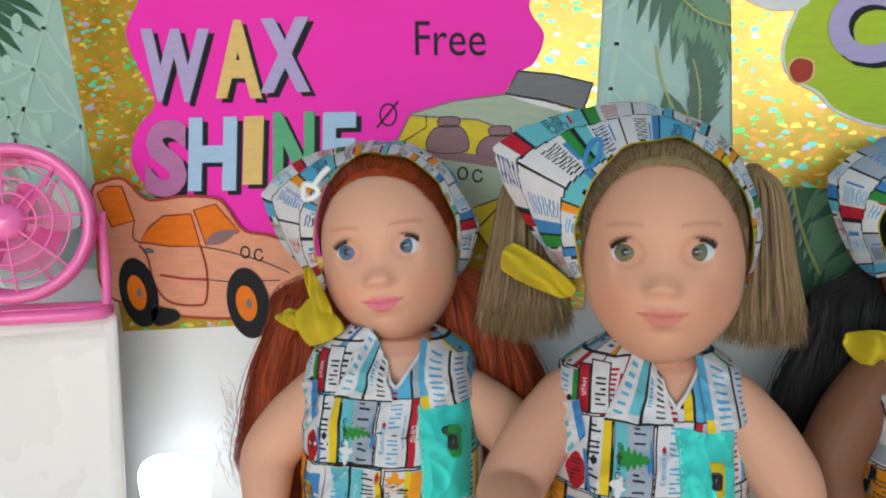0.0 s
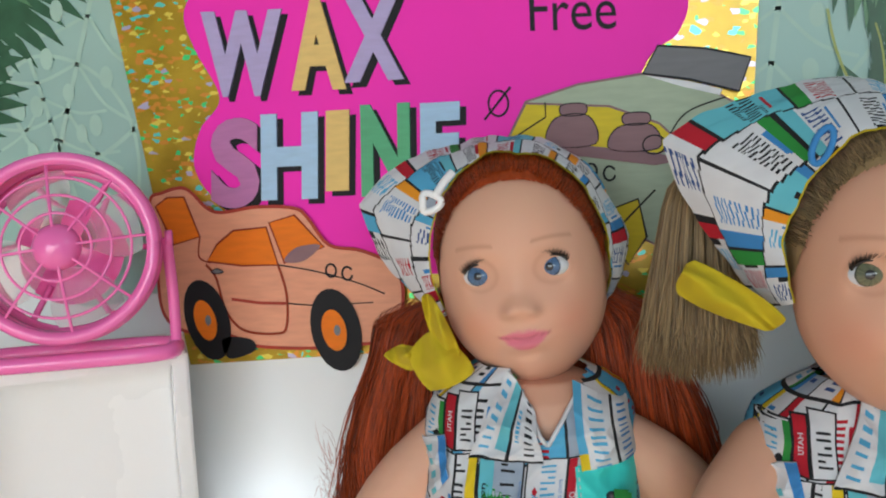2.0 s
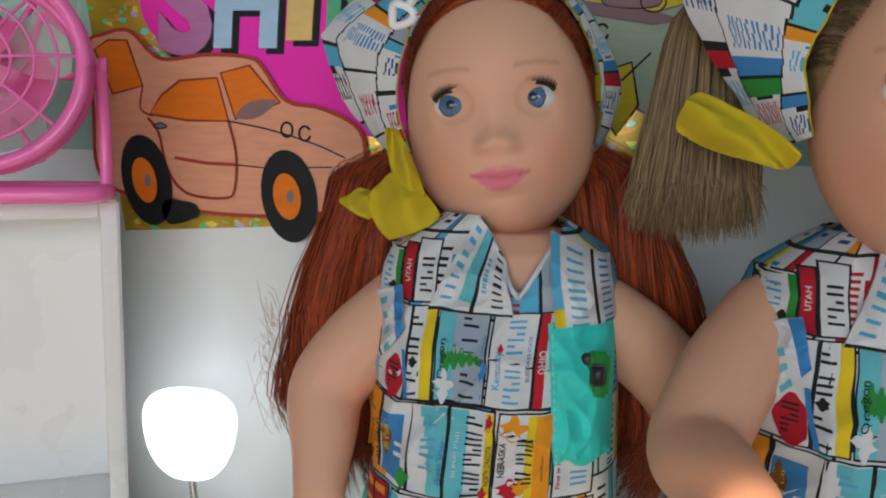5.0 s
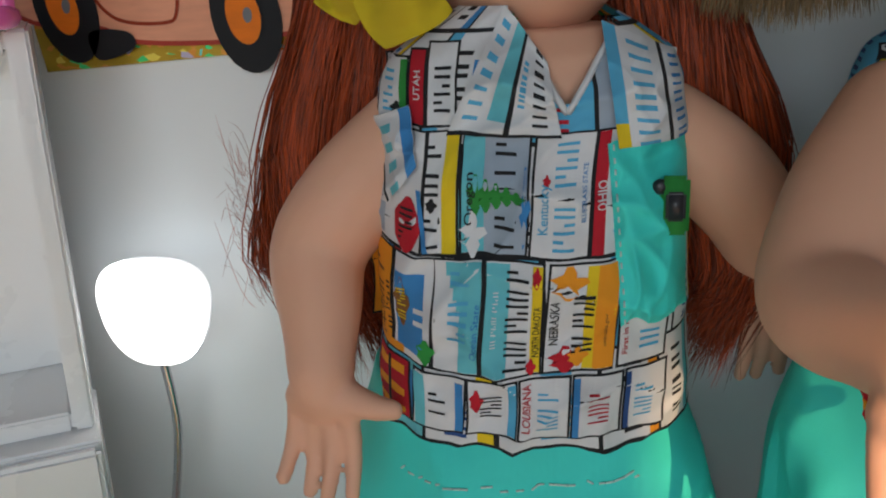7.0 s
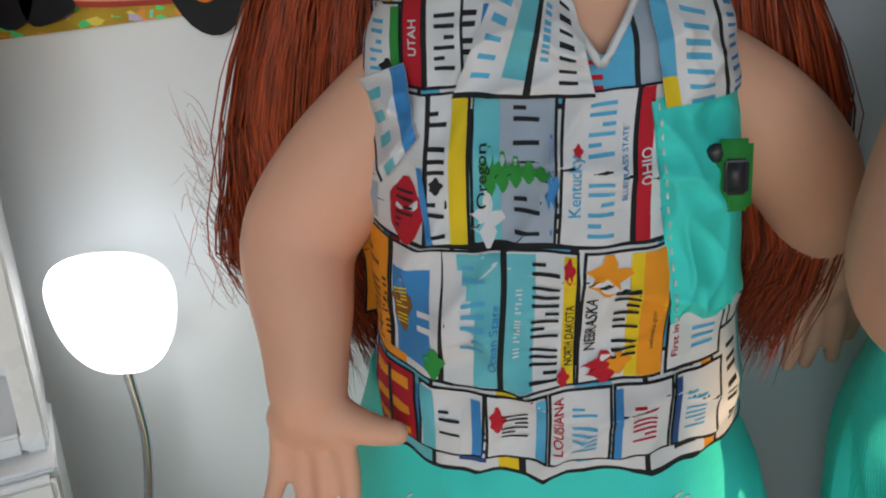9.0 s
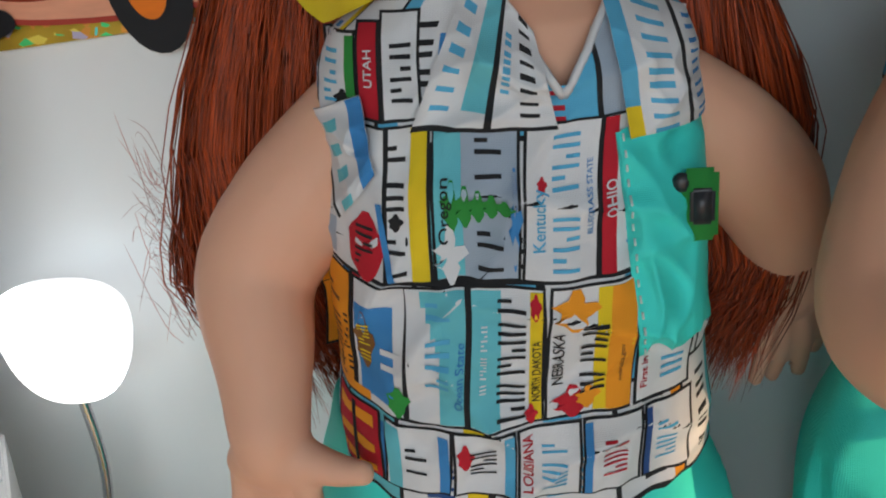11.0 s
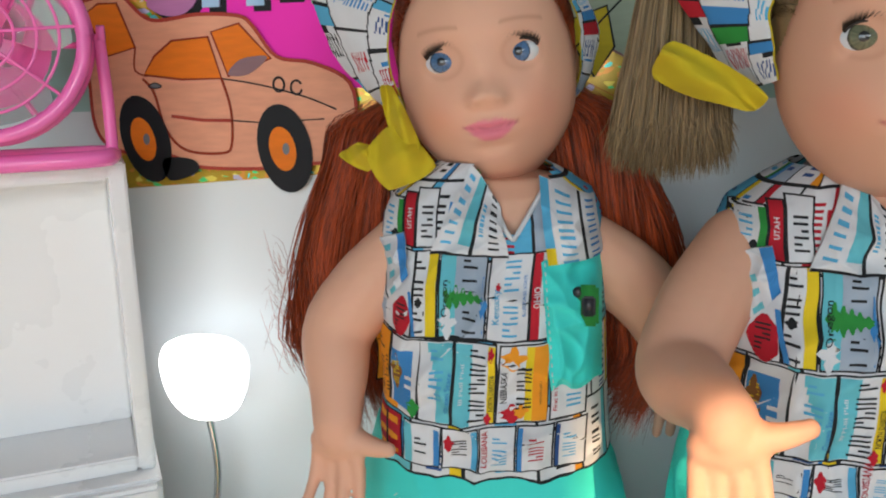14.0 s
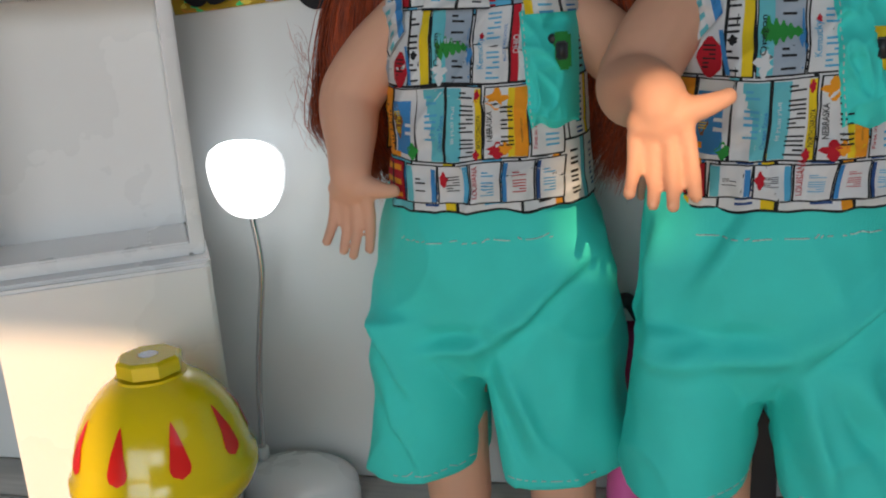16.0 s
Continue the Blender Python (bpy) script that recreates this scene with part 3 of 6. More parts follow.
drawn(car, [(0.040, 0.4858), (0.064, 0.481), (0.080, 0.476), (0.079, 0.473), (0.06, 0.4785)], MARK["glare"], Y0 - .0009, None, smooth=False)
flat_line(car, [(-0.0345, 0.4535), (-0.012, 0.4665), (-0.012, 0.4745)], 0.0008, Y0 - .0009, MARK["k"])
drawn(car, [(0.012, 0.412), (0.036, 0.4205), (0.040, 0.40), (0.030, 0.385)], MARK["olive"], Y0 - .0012, MARK["k"], smooth=False)
flat_line(car, spline([(0.020, 0.400), (0.032, 0.412), (0.045, 0.425)]), 0.0010, Y0 - .0014, MARK["k"])
ring_marks(car, 0.0115, 0.4365, Y0 - .0008)
car.make("car_drawing", poster, "grey-green marker drawing of a car with yellow windows", smooth=False)

# second poster
poster_b = thing("poster", (0.29, PY, 0.425), "gold glitter poster with green and lilac marker shapes", "poster")
b = Build()
quad = [(0.180, 0.427), (0.42, 0.415), (0.42, 0.60), (0.176, 0.60)]
b.add([(x, PY, z) for x, z in quad] + [(x, PY + 0.003, z) for x, z in quad], [(0, 1, 2, 3), (7, 6, 5, 4), (0, 4, 5, 1), (1, 5, 6, 2), (2, 6, 7, 3), (3, 7, 4, 0)], FOIL)
b.make("glitter_card", poster_b, smooth=False)
b = Build()
drawn(b, [(0.225, 0.56), (0.217, 0.535), (0.208, 0.51), (0.212, 0.492), (0.228, 0.482), (0.240, 0.470), (0.27, 0.46), (0.33, 0.46), (0.36, 0.52), (0.34, 0.58), (0.26, 0.585)], MARK["lime"], PY - .0006, MARK["glare"], 0.0018)
v, f = glyphs("C", 0.05)
b.add([(0.233 + 0.04 * a, PY - 0.0020, 0.498 + 0.045 * c) for a, c in v], [q[::-1] for q in f], MARK["lilac"])
b.add([(0.236 + 0.04 * a, PY - 0.0012, 0.495 + 0.045 * c) for a, c in v], [q[::-1] for q in f], MARK["k"])
drawn(b, [(0.211, 0.497), (0.216, 0.503), (0.225, 0.500), (0.224, 0.490), (0.215, 0.488)], MARK["maroon"], PY - .0012, MARK["gold"], 0.0012)
drawn(b, [(0.182, 0.545), (0.20, 0.532), (0.222, 0.535), (0.225, 0.56), (0.19, 0.57)], MARK["glare"], PY - .0009, None)
drawn(b, [(0.192, 0.548), (0.203, 0.540), (0.216, 0.545), (0.214, 0.562), (0.195, 0.565)], MARK["k"], PY - .0012, None)
b.make("marker_shapes", poster_b, "lime green and lilac marker shapes", smooth=False)

# ---- white cubby shelf, its lower unit and what stands on them ----
SX0, SX1, SY0, SY1, SZ0, SZ1 = -0.3475, -0.2015, 0.566, 0.628, 0.186, 0.351
SWING = radians(30)
TH = 0.0085


def board_part(name, lo, hi, parent, m=WHITE, bev=0.0012, label=""):
    bb = Build()
    bb.box(lo, hi, m, bev)
    return bb.make(name, parent, label, smooth=False)


shelf = thing("cubby_shelf", (SX1, SY0, SZ0), "white painted wooden cubby shelf, empty, standing on a white cabinet", "shelf")
board_part("side_panel", (SX1 - TH, SY0, SZ0), (SX1, SY1, SZ1), shelf)
board_part("side_panel", (SX0, SY0, SZ0), (SX0 + TH, SY1, SZ1), shelf)
board_part("top_panel", (SX0 + TH, SY0 + .0005, SZ1 - TH), (SX1 - TH, SY1, SZ1), shelf)
board_part("bottom_panel", (SX0 + TH, SY0 + .0005, SZ0), (SX1 - TH, SY1, SZ0 + TH), shelf)
board_part("back_panel", (SX0 + TH, SY1 - 0.005, SZ0 + TH), (SX1 - TH, SY1, SZ1 - TH), shelf)

shelf.rotation_euler.z = SWING
cabinet = thing("cabinet", (-0.1935, 0.5555, 0.0), "low white lacquered cabinet with a plain front panel", "cabinet")
board_part("body", (-0.3175, 0.5555, 0.0), (-0.1935, 0.612, 0.186), cabinet)
board_part("front_panel", (-0.3165, 0.5485, 0.004), (-0.1945, 0.5550, 0.1845), cabinet, WHITE, 0.002)
cabinet.rotation_euler.z = SWING

# pink toy fan on the shelf
FX, FY, FZ, FR = -0.249, 0.538, 0.4130, 0.0445
fan = thing("desk_fan", (FX, FY, SZ1), "small pink plastic desk fan with clear blades, on the shelf", "fan")
tilt = 0.16


def fan_at(a, r, d):
    """A point of the fan head: angle, radius, and depth behind the grille; the head looks slightly up."""
    x, z = r * math.cos(a), r * math.sin(a)
    return (FX + x, FY - 0.022 + d * math.cos(tilt) + z * math.sin(tilt), FZ + z * math.cos(tilt) - d * math.sin(tilt))


circle = np.linspace(0, 2 * math.pi, 49)
b = Build()
for r, d, w in ((FR, 0.006, 0.0034), (FR, 0.018, 0.0034), (FR - 0.003, 0.028, 0.003)):
    b.tube([fan_at(a, r, d) for a in circle], w, PLASTIC_PINK, 8, False)
b.grid(lambda u, v: fan_at(u * 2 * math.pi, FR + 0.001 - 0.004 * v * v, 0.004 + v * 0.03), 48, 5, PLASTIC_PINK, True)
b.make("housing", fan)
b = Build()
for r in (0.0165, 0.0255, 0.0345, 0.042):
    b.tube([fan_at(a, r, -0.004 + 0.010 * (r / FR) ** 2) for a in circle], 0.00075, PLASTIC_PINK, 6, False)
for k in range(8):
    a = k * math.pi / 4 + 0.1
    b.tube([fan_at(a, r, -0.004 + 0.010 * (r / FR) ** 2) for r in np.linspace(0.008, FR, 8)], 0.0008, PLASTIC_PINK, 6, False)
b.make("grille", fan)
b = Build()
b.grid(lambda u, v: fan_at(u * 2 * math.pi, 0.0115 * math.sin(v * math.pi / 2) + 1e-5, -0.008 + 0.004 * (1 - math.cos(v * math.pi / 2)) * 2), 28, 8, PLASTIC_PINK, True)
b.make("hub_cap", fan)
for k in range(4):
    b = Build()
    a0 = 0.35 + k * math.pi / 2
    def blade(u, v, a0=a0):
        r = 0.010 + 0.029 * v
        a = a0 + (u - 0.5) * (0.7 + 0.45 * math.sin(v * math.pi * 0.9))
        return fan_at(a, r, 0.008 + 0.010 * u)
    b.grid(blade, 10, 8, CLEAR)
    b.make("blade", fan, "clear plastic blade")
b = Build()
b.grid(lambda u, v: fan_at(u * 2 * math.pi, max(0.0005, 0.027 * (1 - v)), 0.030 + 0.014 * v * (2 - v)), 28, 7, PLASTIC_PINK, True)
b.make("motor_housing", fan)
for k in range(6):
    b = Build()
    b.tube([fan_at(k * math.pi / 3, r, 0.030) for r in (0.02, 0.0455)], 0.0016, PLASTIC_PINK, 6)
    b.make("brace", fan)
b = Build()
bar = []
for q in np.linspace(0, 2 * math.pi, 57):
    e = 4.0
    cx_, sy_ = math.cos(q), math.sin(q)
    bar.append((FX + 0.050 * abs(cx_) ** (2 / e) * (1 if cx_ > 0 else -1), FY - 0.002 + 0.0155 * abs(sy_) ** (2 / e) * (1 if sy_ > 0 else -1), SZ1 + 0.0044))
b.tube(bar, 0.0042, PLASTIC_PINK, 10, False, 1.0)
for s in (-1, 1):
    b.tube(spline([(FX + s * 0.050, FY, SZ1 + 0.004), (FX + s * 0.0505, FY - 0.001, SZ1 + 0.03), (FX + s * 0.0495, FY - 0.004, FZ)]), 0.003, PLASTIC_PINK, 8)
b.tube([(FX - 0.0525, FY - 0.004, FZ), (FX - 0.049, FY - 0.004, FZ)], 0.004, PLASTIC_PINK, 10)
b.tube([(FX + 0.049, FY - 0.004, FZ), (FX + 0.0525, FY - 0.004, FZ)], 0.004, PLASTIC_PINK, 10)
b.make("stand", fan)

fan.rotation_euler.z = SWING - 0.12

# lit lamp with a bent metal neck
LX, LY = -0.1850, 0.603
lamp = thing("table_lamp", (-0.175, 0.603, 0.0), "lit white lamp with rounded head and grey flexible neck", "lamp")


def lamp_outline(q, k=1.0):
    x = 0.0252 * math.copysign(abs(math.cos(q)) ** 0.8, math.cos(q))
    z = 0.0252 * math.copysign(abs(math.sin(q)) ** 0.8, math.sin(q))
    x *= 1.0 + 0.22 * z / 0.0262 * 0.8
    return (LX + k * x, 0.225 + k * z)


b = Build()
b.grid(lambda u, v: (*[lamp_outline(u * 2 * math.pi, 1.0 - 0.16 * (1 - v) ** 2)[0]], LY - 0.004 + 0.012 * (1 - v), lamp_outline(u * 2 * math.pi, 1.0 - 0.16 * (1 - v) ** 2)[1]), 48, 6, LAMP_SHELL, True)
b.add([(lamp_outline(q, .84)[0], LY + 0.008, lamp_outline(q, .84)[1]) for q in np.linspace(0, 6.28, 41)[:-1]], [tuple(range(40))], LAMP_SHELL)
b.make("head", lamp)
b = Build()
b.grid(lambda u, v: (lamp_outline(u * 2 * math.pi, 0.985 * v + 0.002)[0], LY - 0.005 - 0.002 * (1 - v * v), lamp_outline(u * 2 * math.pi, 0.985 * v + 0.002)[1]), 48, 6, LAMP_GLOW, True)
b.make("diffuser", lamp, "glowing white diffuser")
b = Build()
neck = spline([(LX - 0.001, LY + 0.001, 0.199), (LX + 0.001, LY + 0.001, 0.165), (LX - 0.006, LY + 0.001, 0.12), (LX - 0.0115, LY + 0.001, 0.08), (LX - 0.0145, LY, 0.028)], n=28)
b.tube(neck, [0.0019 + 0.00025 * (i % 2) for i in range(len(neck))], CHROME, 10)
b.make("neck", lamp, "grey ribbed metal neck")
b = Build()
def base_pt(u, v):
    a = u * 2 * math.pi
    rr = math.sin(min(1.0, v * 1.02) * math.pi / 2)
    return (-0.172 + 0.042 * rr * math.cos(a), LY - 0.004 + 0.028 * rr * math.sin(a), 0.030 * math.cos(v * math.pi / 2) ** 0.5 + 0.0005)
b.grid(base_pt, 36, 10, WHITE, True)
b.tube([(LX - 0.0145, LY, 0.026), (LX - 0.0145, LY, 0.036)], 0.0042, WHITE, 12)
b.make("base", lamp)

# yellow domed toy with red cut-outs
DX, DY = -0.1905, 0.470
dome = thing("toy_fountain", (DX, DY, 0.0), "glossy yellow toy dome with red drops on a white body", "toy")
prof = [(0.0145, 0.147), (0.0185, 0.1455), (0.0264, 0.1395), (0.0334, 0.131), (0.0392, 0.12), (0.0427, 0.108), (0.044, 0.099), (0.0462, 0.0965), (0.0465, 0.091), (0.044, 0.084), (0.0405, 0.0785), (0.0352, 0.077), (0.0, 0.077)]
b = Build()
prof = [(1.06 * r, z + 0.0015) for r, z in prof]
b.lathe((DX, DY, 0), prof, YELLOW_PLASTIC, 56)
dome_ob = b.make("dome", dome)
b = Build()
hexa = [(0.0172, 0.145), (0.0172, 0.1475), (0.0162, 0.1485), (0.0162, 0.1555), (0.0144, 0.157), (0.0, 0.157)]
hexa = [(1.06 * r, z + 0.0015) for r, z in hexa]
b.lathe((DX, DY, 0), hexa[:2] + [(0.0, 0.149)], YELLOW_PLASTIC, 32)
b.lathe((DX, DY, 0), hexa[2:], YELLOW_PLASTIC, 8)
b.lathe((DX, DY, 0), [(0.005, 0.1575), (0.005, 0.1588), (0.0, 0.1588)], CHROME, 16)
nut = b.make("cap_nut", dome, smooth=False)


def dome_r(z):
    pr = [p for p in prof if p[1] >= 0.0978][::-1]
    return float(np.interp(z, [p[1] for p in pr], [p[0] for p in pr]))


for k in range(9):
    b = Build()
    a0 = -math.pi / 2 + 0.02 + k * 2 * math.pi / 9
    def drop(u, v, a0=a0):
        z = 0.107 + 0.027 * v
        w = 0.0054 * math.sqrt(max(0.0, 1 - ((v - 0.22) / 0.22) ** 2)) if v < 0.22 else 0.0054 * (1 - ((v - 0.22) / 0.78)) ** 0.8
        r = dome_r(z) + 0.0006
        a = a0 + (u - 0.5) * 2 * w / r
        return (DX + r * math.cos(a), DY + r * math.sin(a), z)
    b.grid(drop, 7, 14, RED_PLASTIC)
    b.make("red_drop", dome, "red teardrop inlay")
b = Build()
b.lathe((DX, DY, 0), [(0.0, 0.001), (0.041, 0.001), (0.041, 0.006), (0.036, 0.012), (0.0335, 0.03), (0.0335, 0.0765), (0.0, 0.0765)], WHITE, 40)
b.make("body", dome)
for k in range(6):
    b = Build()
    a0 = -math.pi / 2 + k * math.pi / 3 + 0.55
    m = RED_PLASTIC if k % 2 == 0 else BLUE_PLASTIC
    hw = 0.36 if k % 2 == 0 else 0.14
    b.grid(lambda u, v, a0=a0, hw=hw: (DX + 0.0342 * math.cos(a0 + (u - .5) * 2 * hw), DY + 0.0342 * math.sin(a0 + (u - .5) * 2 * hw), 0.034 + 0.040 * v), 8, 3, m)
    b.make("stripe", dome)

# pink bottle with its tube and dark things behind the dolls
bottle = thing("spray_bottle", (0.05, 0.585, 0.0), "red-pink plastic bottle with a silver collar, behind the dolls", "bottle")
b = Build()
b.lathe((0.049, 0.585, 0), [(0.0, 0.0005), (0.013, 0.0005), (0.0135, 0.004), (0.0125, 0.03), (0.011, 0.05), (0.0105, 0.055), (0.004, 0.058), (0.0, 0.058)], PLASTIC_PINK, 24)
b.make("body", bottle)
b = Build()
b.lathe((0.049, 0.585, 0), [(0.0, 0.0572), (0.0046, 0.0575), (0.0046, 0.068), (0.0038, 0.069), (0.0, 0.069)], CHROME, 20)
b.make("collar", bottle, "silver collar")
b = Build()
b.tube(spline([(0.048, 0.585, 0.068), (0.0445, 0.586, 0.085), (0.0425, 0.587, 0.098), (0.045, 0.588, 0.1005), (0.047, 0.588, 0.098)]), 0.0007, PINK_DARK, 6)
b.make("hook", bottle)
bag = thing("toy_bag", (0.062, 0.602, 0.0), "magenta fabric toy bag with a dark handle, behind the dolls", "bag")
b = Build()
def bag_pt(u, v):
    a = u * 2 * math.pi
    r = 0.0165 * (1 - 0.45 * v) * (1 + 0.08 * math.sin(5 * a + 3 * v))
    return (0.064 - 0.012 * v + r * math.cos(a), 0.603 + 0.8 * r * math.sin(a), 0.001 + 0.128 * v)
b.grid(bag_pt, 24, 12, PINK_DARK, True)
b.make("body", bag)
b = Build()
b.tube(spline([(0.047, 0.602, 0.128), (0.043, 0.600, 0.138), (0.050, 0.600, 0.146), (0.058, 0.602, 0.134)]), 0.0045, BLACK, 8)
b.make("handle", bag)
for dx, dz in ((0.064, 0.045), (0.072, 0.018)):
    cord = thing("cord", (0.05 + dx * .3, 0.59, 0.0), "thin magenta cord lying behind the dolls", "cord")
    b = Build()
    b.tube(spline([(0.052, 0.592, 0.056 - dz * .4), (0.070, 0.588, 0.040 - dz * .3), (0.092, 0.586, 0.012), (0.10, 0.58, 0.0012)]), 0.0011, PINK_DARK, 6)
    b.make("strand", cord)
boots = thing("toy_stand", (0.118, 0.545, 0.0), "black plastic doll stand behind the doll's legs", "stand")
b = Build()
b.box((0.105, 0.535, 0.0), (0.140, 0.580, 0.008), BLACK, 0.002)
b.box((0.115, 0.545, 0.008), (0.131, 0.556, 0.16), BLACK, 0.002)
b.make("post", boots, smooth=False)

# ---- dolls ----
SKIN = skin_mat("doll_vinyl")
SKIN_GLOSS = skin_mat("doll_eye")
SKIN_GLOSS.node_tree.nodes["Principled BSDF"].inputs["Coat Weight"].default_value = 1.0
SKIN_GLOSS.node_tree.nodes["Principled BSDF"].inputs["Coat Roughness"].default_value = 0.03
LASH = mat("lash_fibre", (0.02, 0.012, 0.008), 0.5)
HAIR_RED = hair_mat("auburn_fibre", (0.024, 0.003, 0.0015), (0.58, 0.082, 0.012))
HAIR_BLOND = hair_mat("ash_blond_fibre", (0.075, 0.044, 0.020), (0.47, 0.32, 0.155))
HAIR_BLACK = hair_mat("black_fibre", (0.004, 0.004, 0.004), (0.03, 0.024, 0.02))


class Painted(Build):
    """A mesh whose points also carry a paint colour."""

    def add(self, verts, faces, m, paint=None):
        k = len(np.asarray(verts, dtype=float).reshape(-1, 3))
        Build.add(self, verts, faces, m)
        self.p.append(np.tile(np.array(self.base), (k, 1)) if paint is None else np.asarray(paint))

    def make_painted(self, name, origin):
        ob = self.make(name, origin=origin)
        at = ob.data.attributes.new("paint", "FLOAT_COLOR", "POINT")
        c = np.concatenate(self.p)
        at.data.foreach_set("color", np.column_stack([c, np.ones(len(c))]).ravel().astype(np.float32))
        return ob


def fused(b, voxel, rounds=6):
    """The parts of b grown together into one smooth skin: points and faces."""
    ob = b.make("blank")
    bm = bmesh.new()
    bm.from_mesh(ob.data)
    bmesh.ops.recalc_face_normals(bm, faces=bm.faces[:])
    bm.to_mesh(ob.data)
    bm.free()
    md = ob.modifiers.new("grow", "REMESH")
    md.mode, md.voxel_size = "VOXEL", voxel
    sm = ob.modifiers.new("soft", "SMOOTH")
    sm.iterations, sm.factor = rounds, 0.5
    me = bpy.data.meshes.new_from_object(ob.evaluated_get(bpy.context.evaluated_depsgraph_get()))
    v = np.zeros(len(me.vertices) * 3)
    me.vertices.foreach_get("co", v)
    f = [tuple(p.vertices) for p in me.polygons]
    old = ob.data
    bpy.data.objects.remove(ob)
    bpy.data.meshes.remove(old)
    bpy.data.meshes.remove(me)
    return v.reshape(-1, 3), f


ZS = [0.205, 0.222, 0.240, 0.262, 0.285, 0.305, 0.322, 0.333, 0.341, 0.348, 0.355]
AS = [0.0530, 0.0525, 0.0510, 0.0500, 0.0495, 0.0485, 0.0480, 0.0470, 0.0430, 0.0330, 0.0210]
BS = [0.0470, 0.0490, 0.0500, 0.0500, 0.0490, 0.0460, 0.0415, 0.0370, 0.0320, 0.0265, 0.0200]


def fold(x, z, seed):
    """Wrinkles of the cotton, in metres."""
    f = 0.0029 * noise.noise(Vector((x * 50, z * 64, seed))) + 0.0017 * noise.noise(Vector((x * 150, z * 120, seed + 9)))
    f += 0.0020 * math.sin(150 * z + 90 * x + 2 * seed) * max(0.0, noise.noise(Vector((x * 30, z * 30, seed + 4))))
    f += 0.0016 * max(0.0, 1 - (z - 0.215) / 0.03) * math.sin(210 * x + seed)
    f += 0.0040 * (1 - abs(noise.noise(Vector((x * 24 + z * 9, z * 30 - x * 12, seed + 2))))) ** 5 - 0.0010
    f += 0.0028 * (1 - abs(noise.noise(Vector((x * 46 - z * 30, z * 34, seed + 7))))) ** 5 - 0.0006
    return f


def front_y(x, z, cy, seed):
    a, bb = float(np.interp(z, ZS, AS)), float(np.interp(z, ZS, BS))
    k = min(0.9995, abs(x) / a)
    return cy - bb * (1 - k ** 2.5) ** (1 / 2.5) - fold(x, z, seed)


def bend(x, z, seed):
    """How the print lies askew on the crumpled cotton."""
    u, w = 1.06 * x + 0.0022 + 0.05 * (z - 0.3035), 0.98 * z + 0.0075
    return (u + 0.0016 * noise.noise(Vector((x * 36, z * 36, seed + 20))), w + 0.0016 * noise.noise(Vector((x * 36, z * 36, seed + 30))))


def plate_ink(u, v, seed, cw=0.022, ch=0.032):
    """Which ink the printed cotton has at u, v metres along the cloth: a brick-like run of printed plates."""
    row = math.floor(v / ch)
    uu = u + (row % 2) * cw * 0.45 + row * 0.004
    col = math.floor(uu / cw)
    a, c = uu / cw - col, v / ch - row
    rnd = random.Random(row * 131 + col * 17 + seed * 7)
    ground, band, text = rnd.choice(["w", "w", "w", "w", "w", "w", "c", "s", "w", "w", "w", "l"]), rnd.choice("ryblcgo"), rnd.choice("kbknlr")
    if a < 0.05 or c < 0.035:
        return "k"
    side = rnd.random()
    if side < 0.5 and a > 0.80:
        return band
    if side > 0.75 and a < 0.28:
        return band
    if ground == text or (ground == "g"):
        text = "w"
    if 0.36 < a < 0.68 and 0.1 < c < 0.9:
        n = rnd.choice((4, 5, 6))
        if (c - 0.1) / 0.8 * n * 2 % 1 < 0.42:
            return text
    if 0.72 < a < 0.78 and 0.25 < c < 0.75 and rnd.random() < 0.8:
        return rnd.choice("rbk")
    return ground


def cloth_grid(b, fn, nu, nv, ink_at, keep=None):
    """A woven sheet whose faces take the ink of the print."""
    pts = [fn(i / (nu - 1), j / (nv - 1)) for j in range(nv) for i in range(nu)]
    groups = {}
    for j in range(nv - 1):
        for i in range(nu - 1):
            q = (j * nu + i, j * nu + i + 1, (j + 1) * nu + i + 1, (j + 1) * nu + i)
            if keep is None or keep((i + .5) / (nu - 1), (j + .5) / (nv - 1)):
                groups.setdefault(ink_at((i + .5) / (nu - 1), (j + .5) / (nv - 1)), []).append(q)
    first = True
    n0 = b.n
    for key, qs in groups.items():
        if first:
            b.add(pts, qs, INK[key] if isinstance(key, str) else key)
            first = False
        else:
            k = b.slot(INK[key] if isinstance(key, str) else key)
            b.f.extend([tuple(i + n0 for i in q) for q in qs])
            b.m.extend([k] * len(qs))


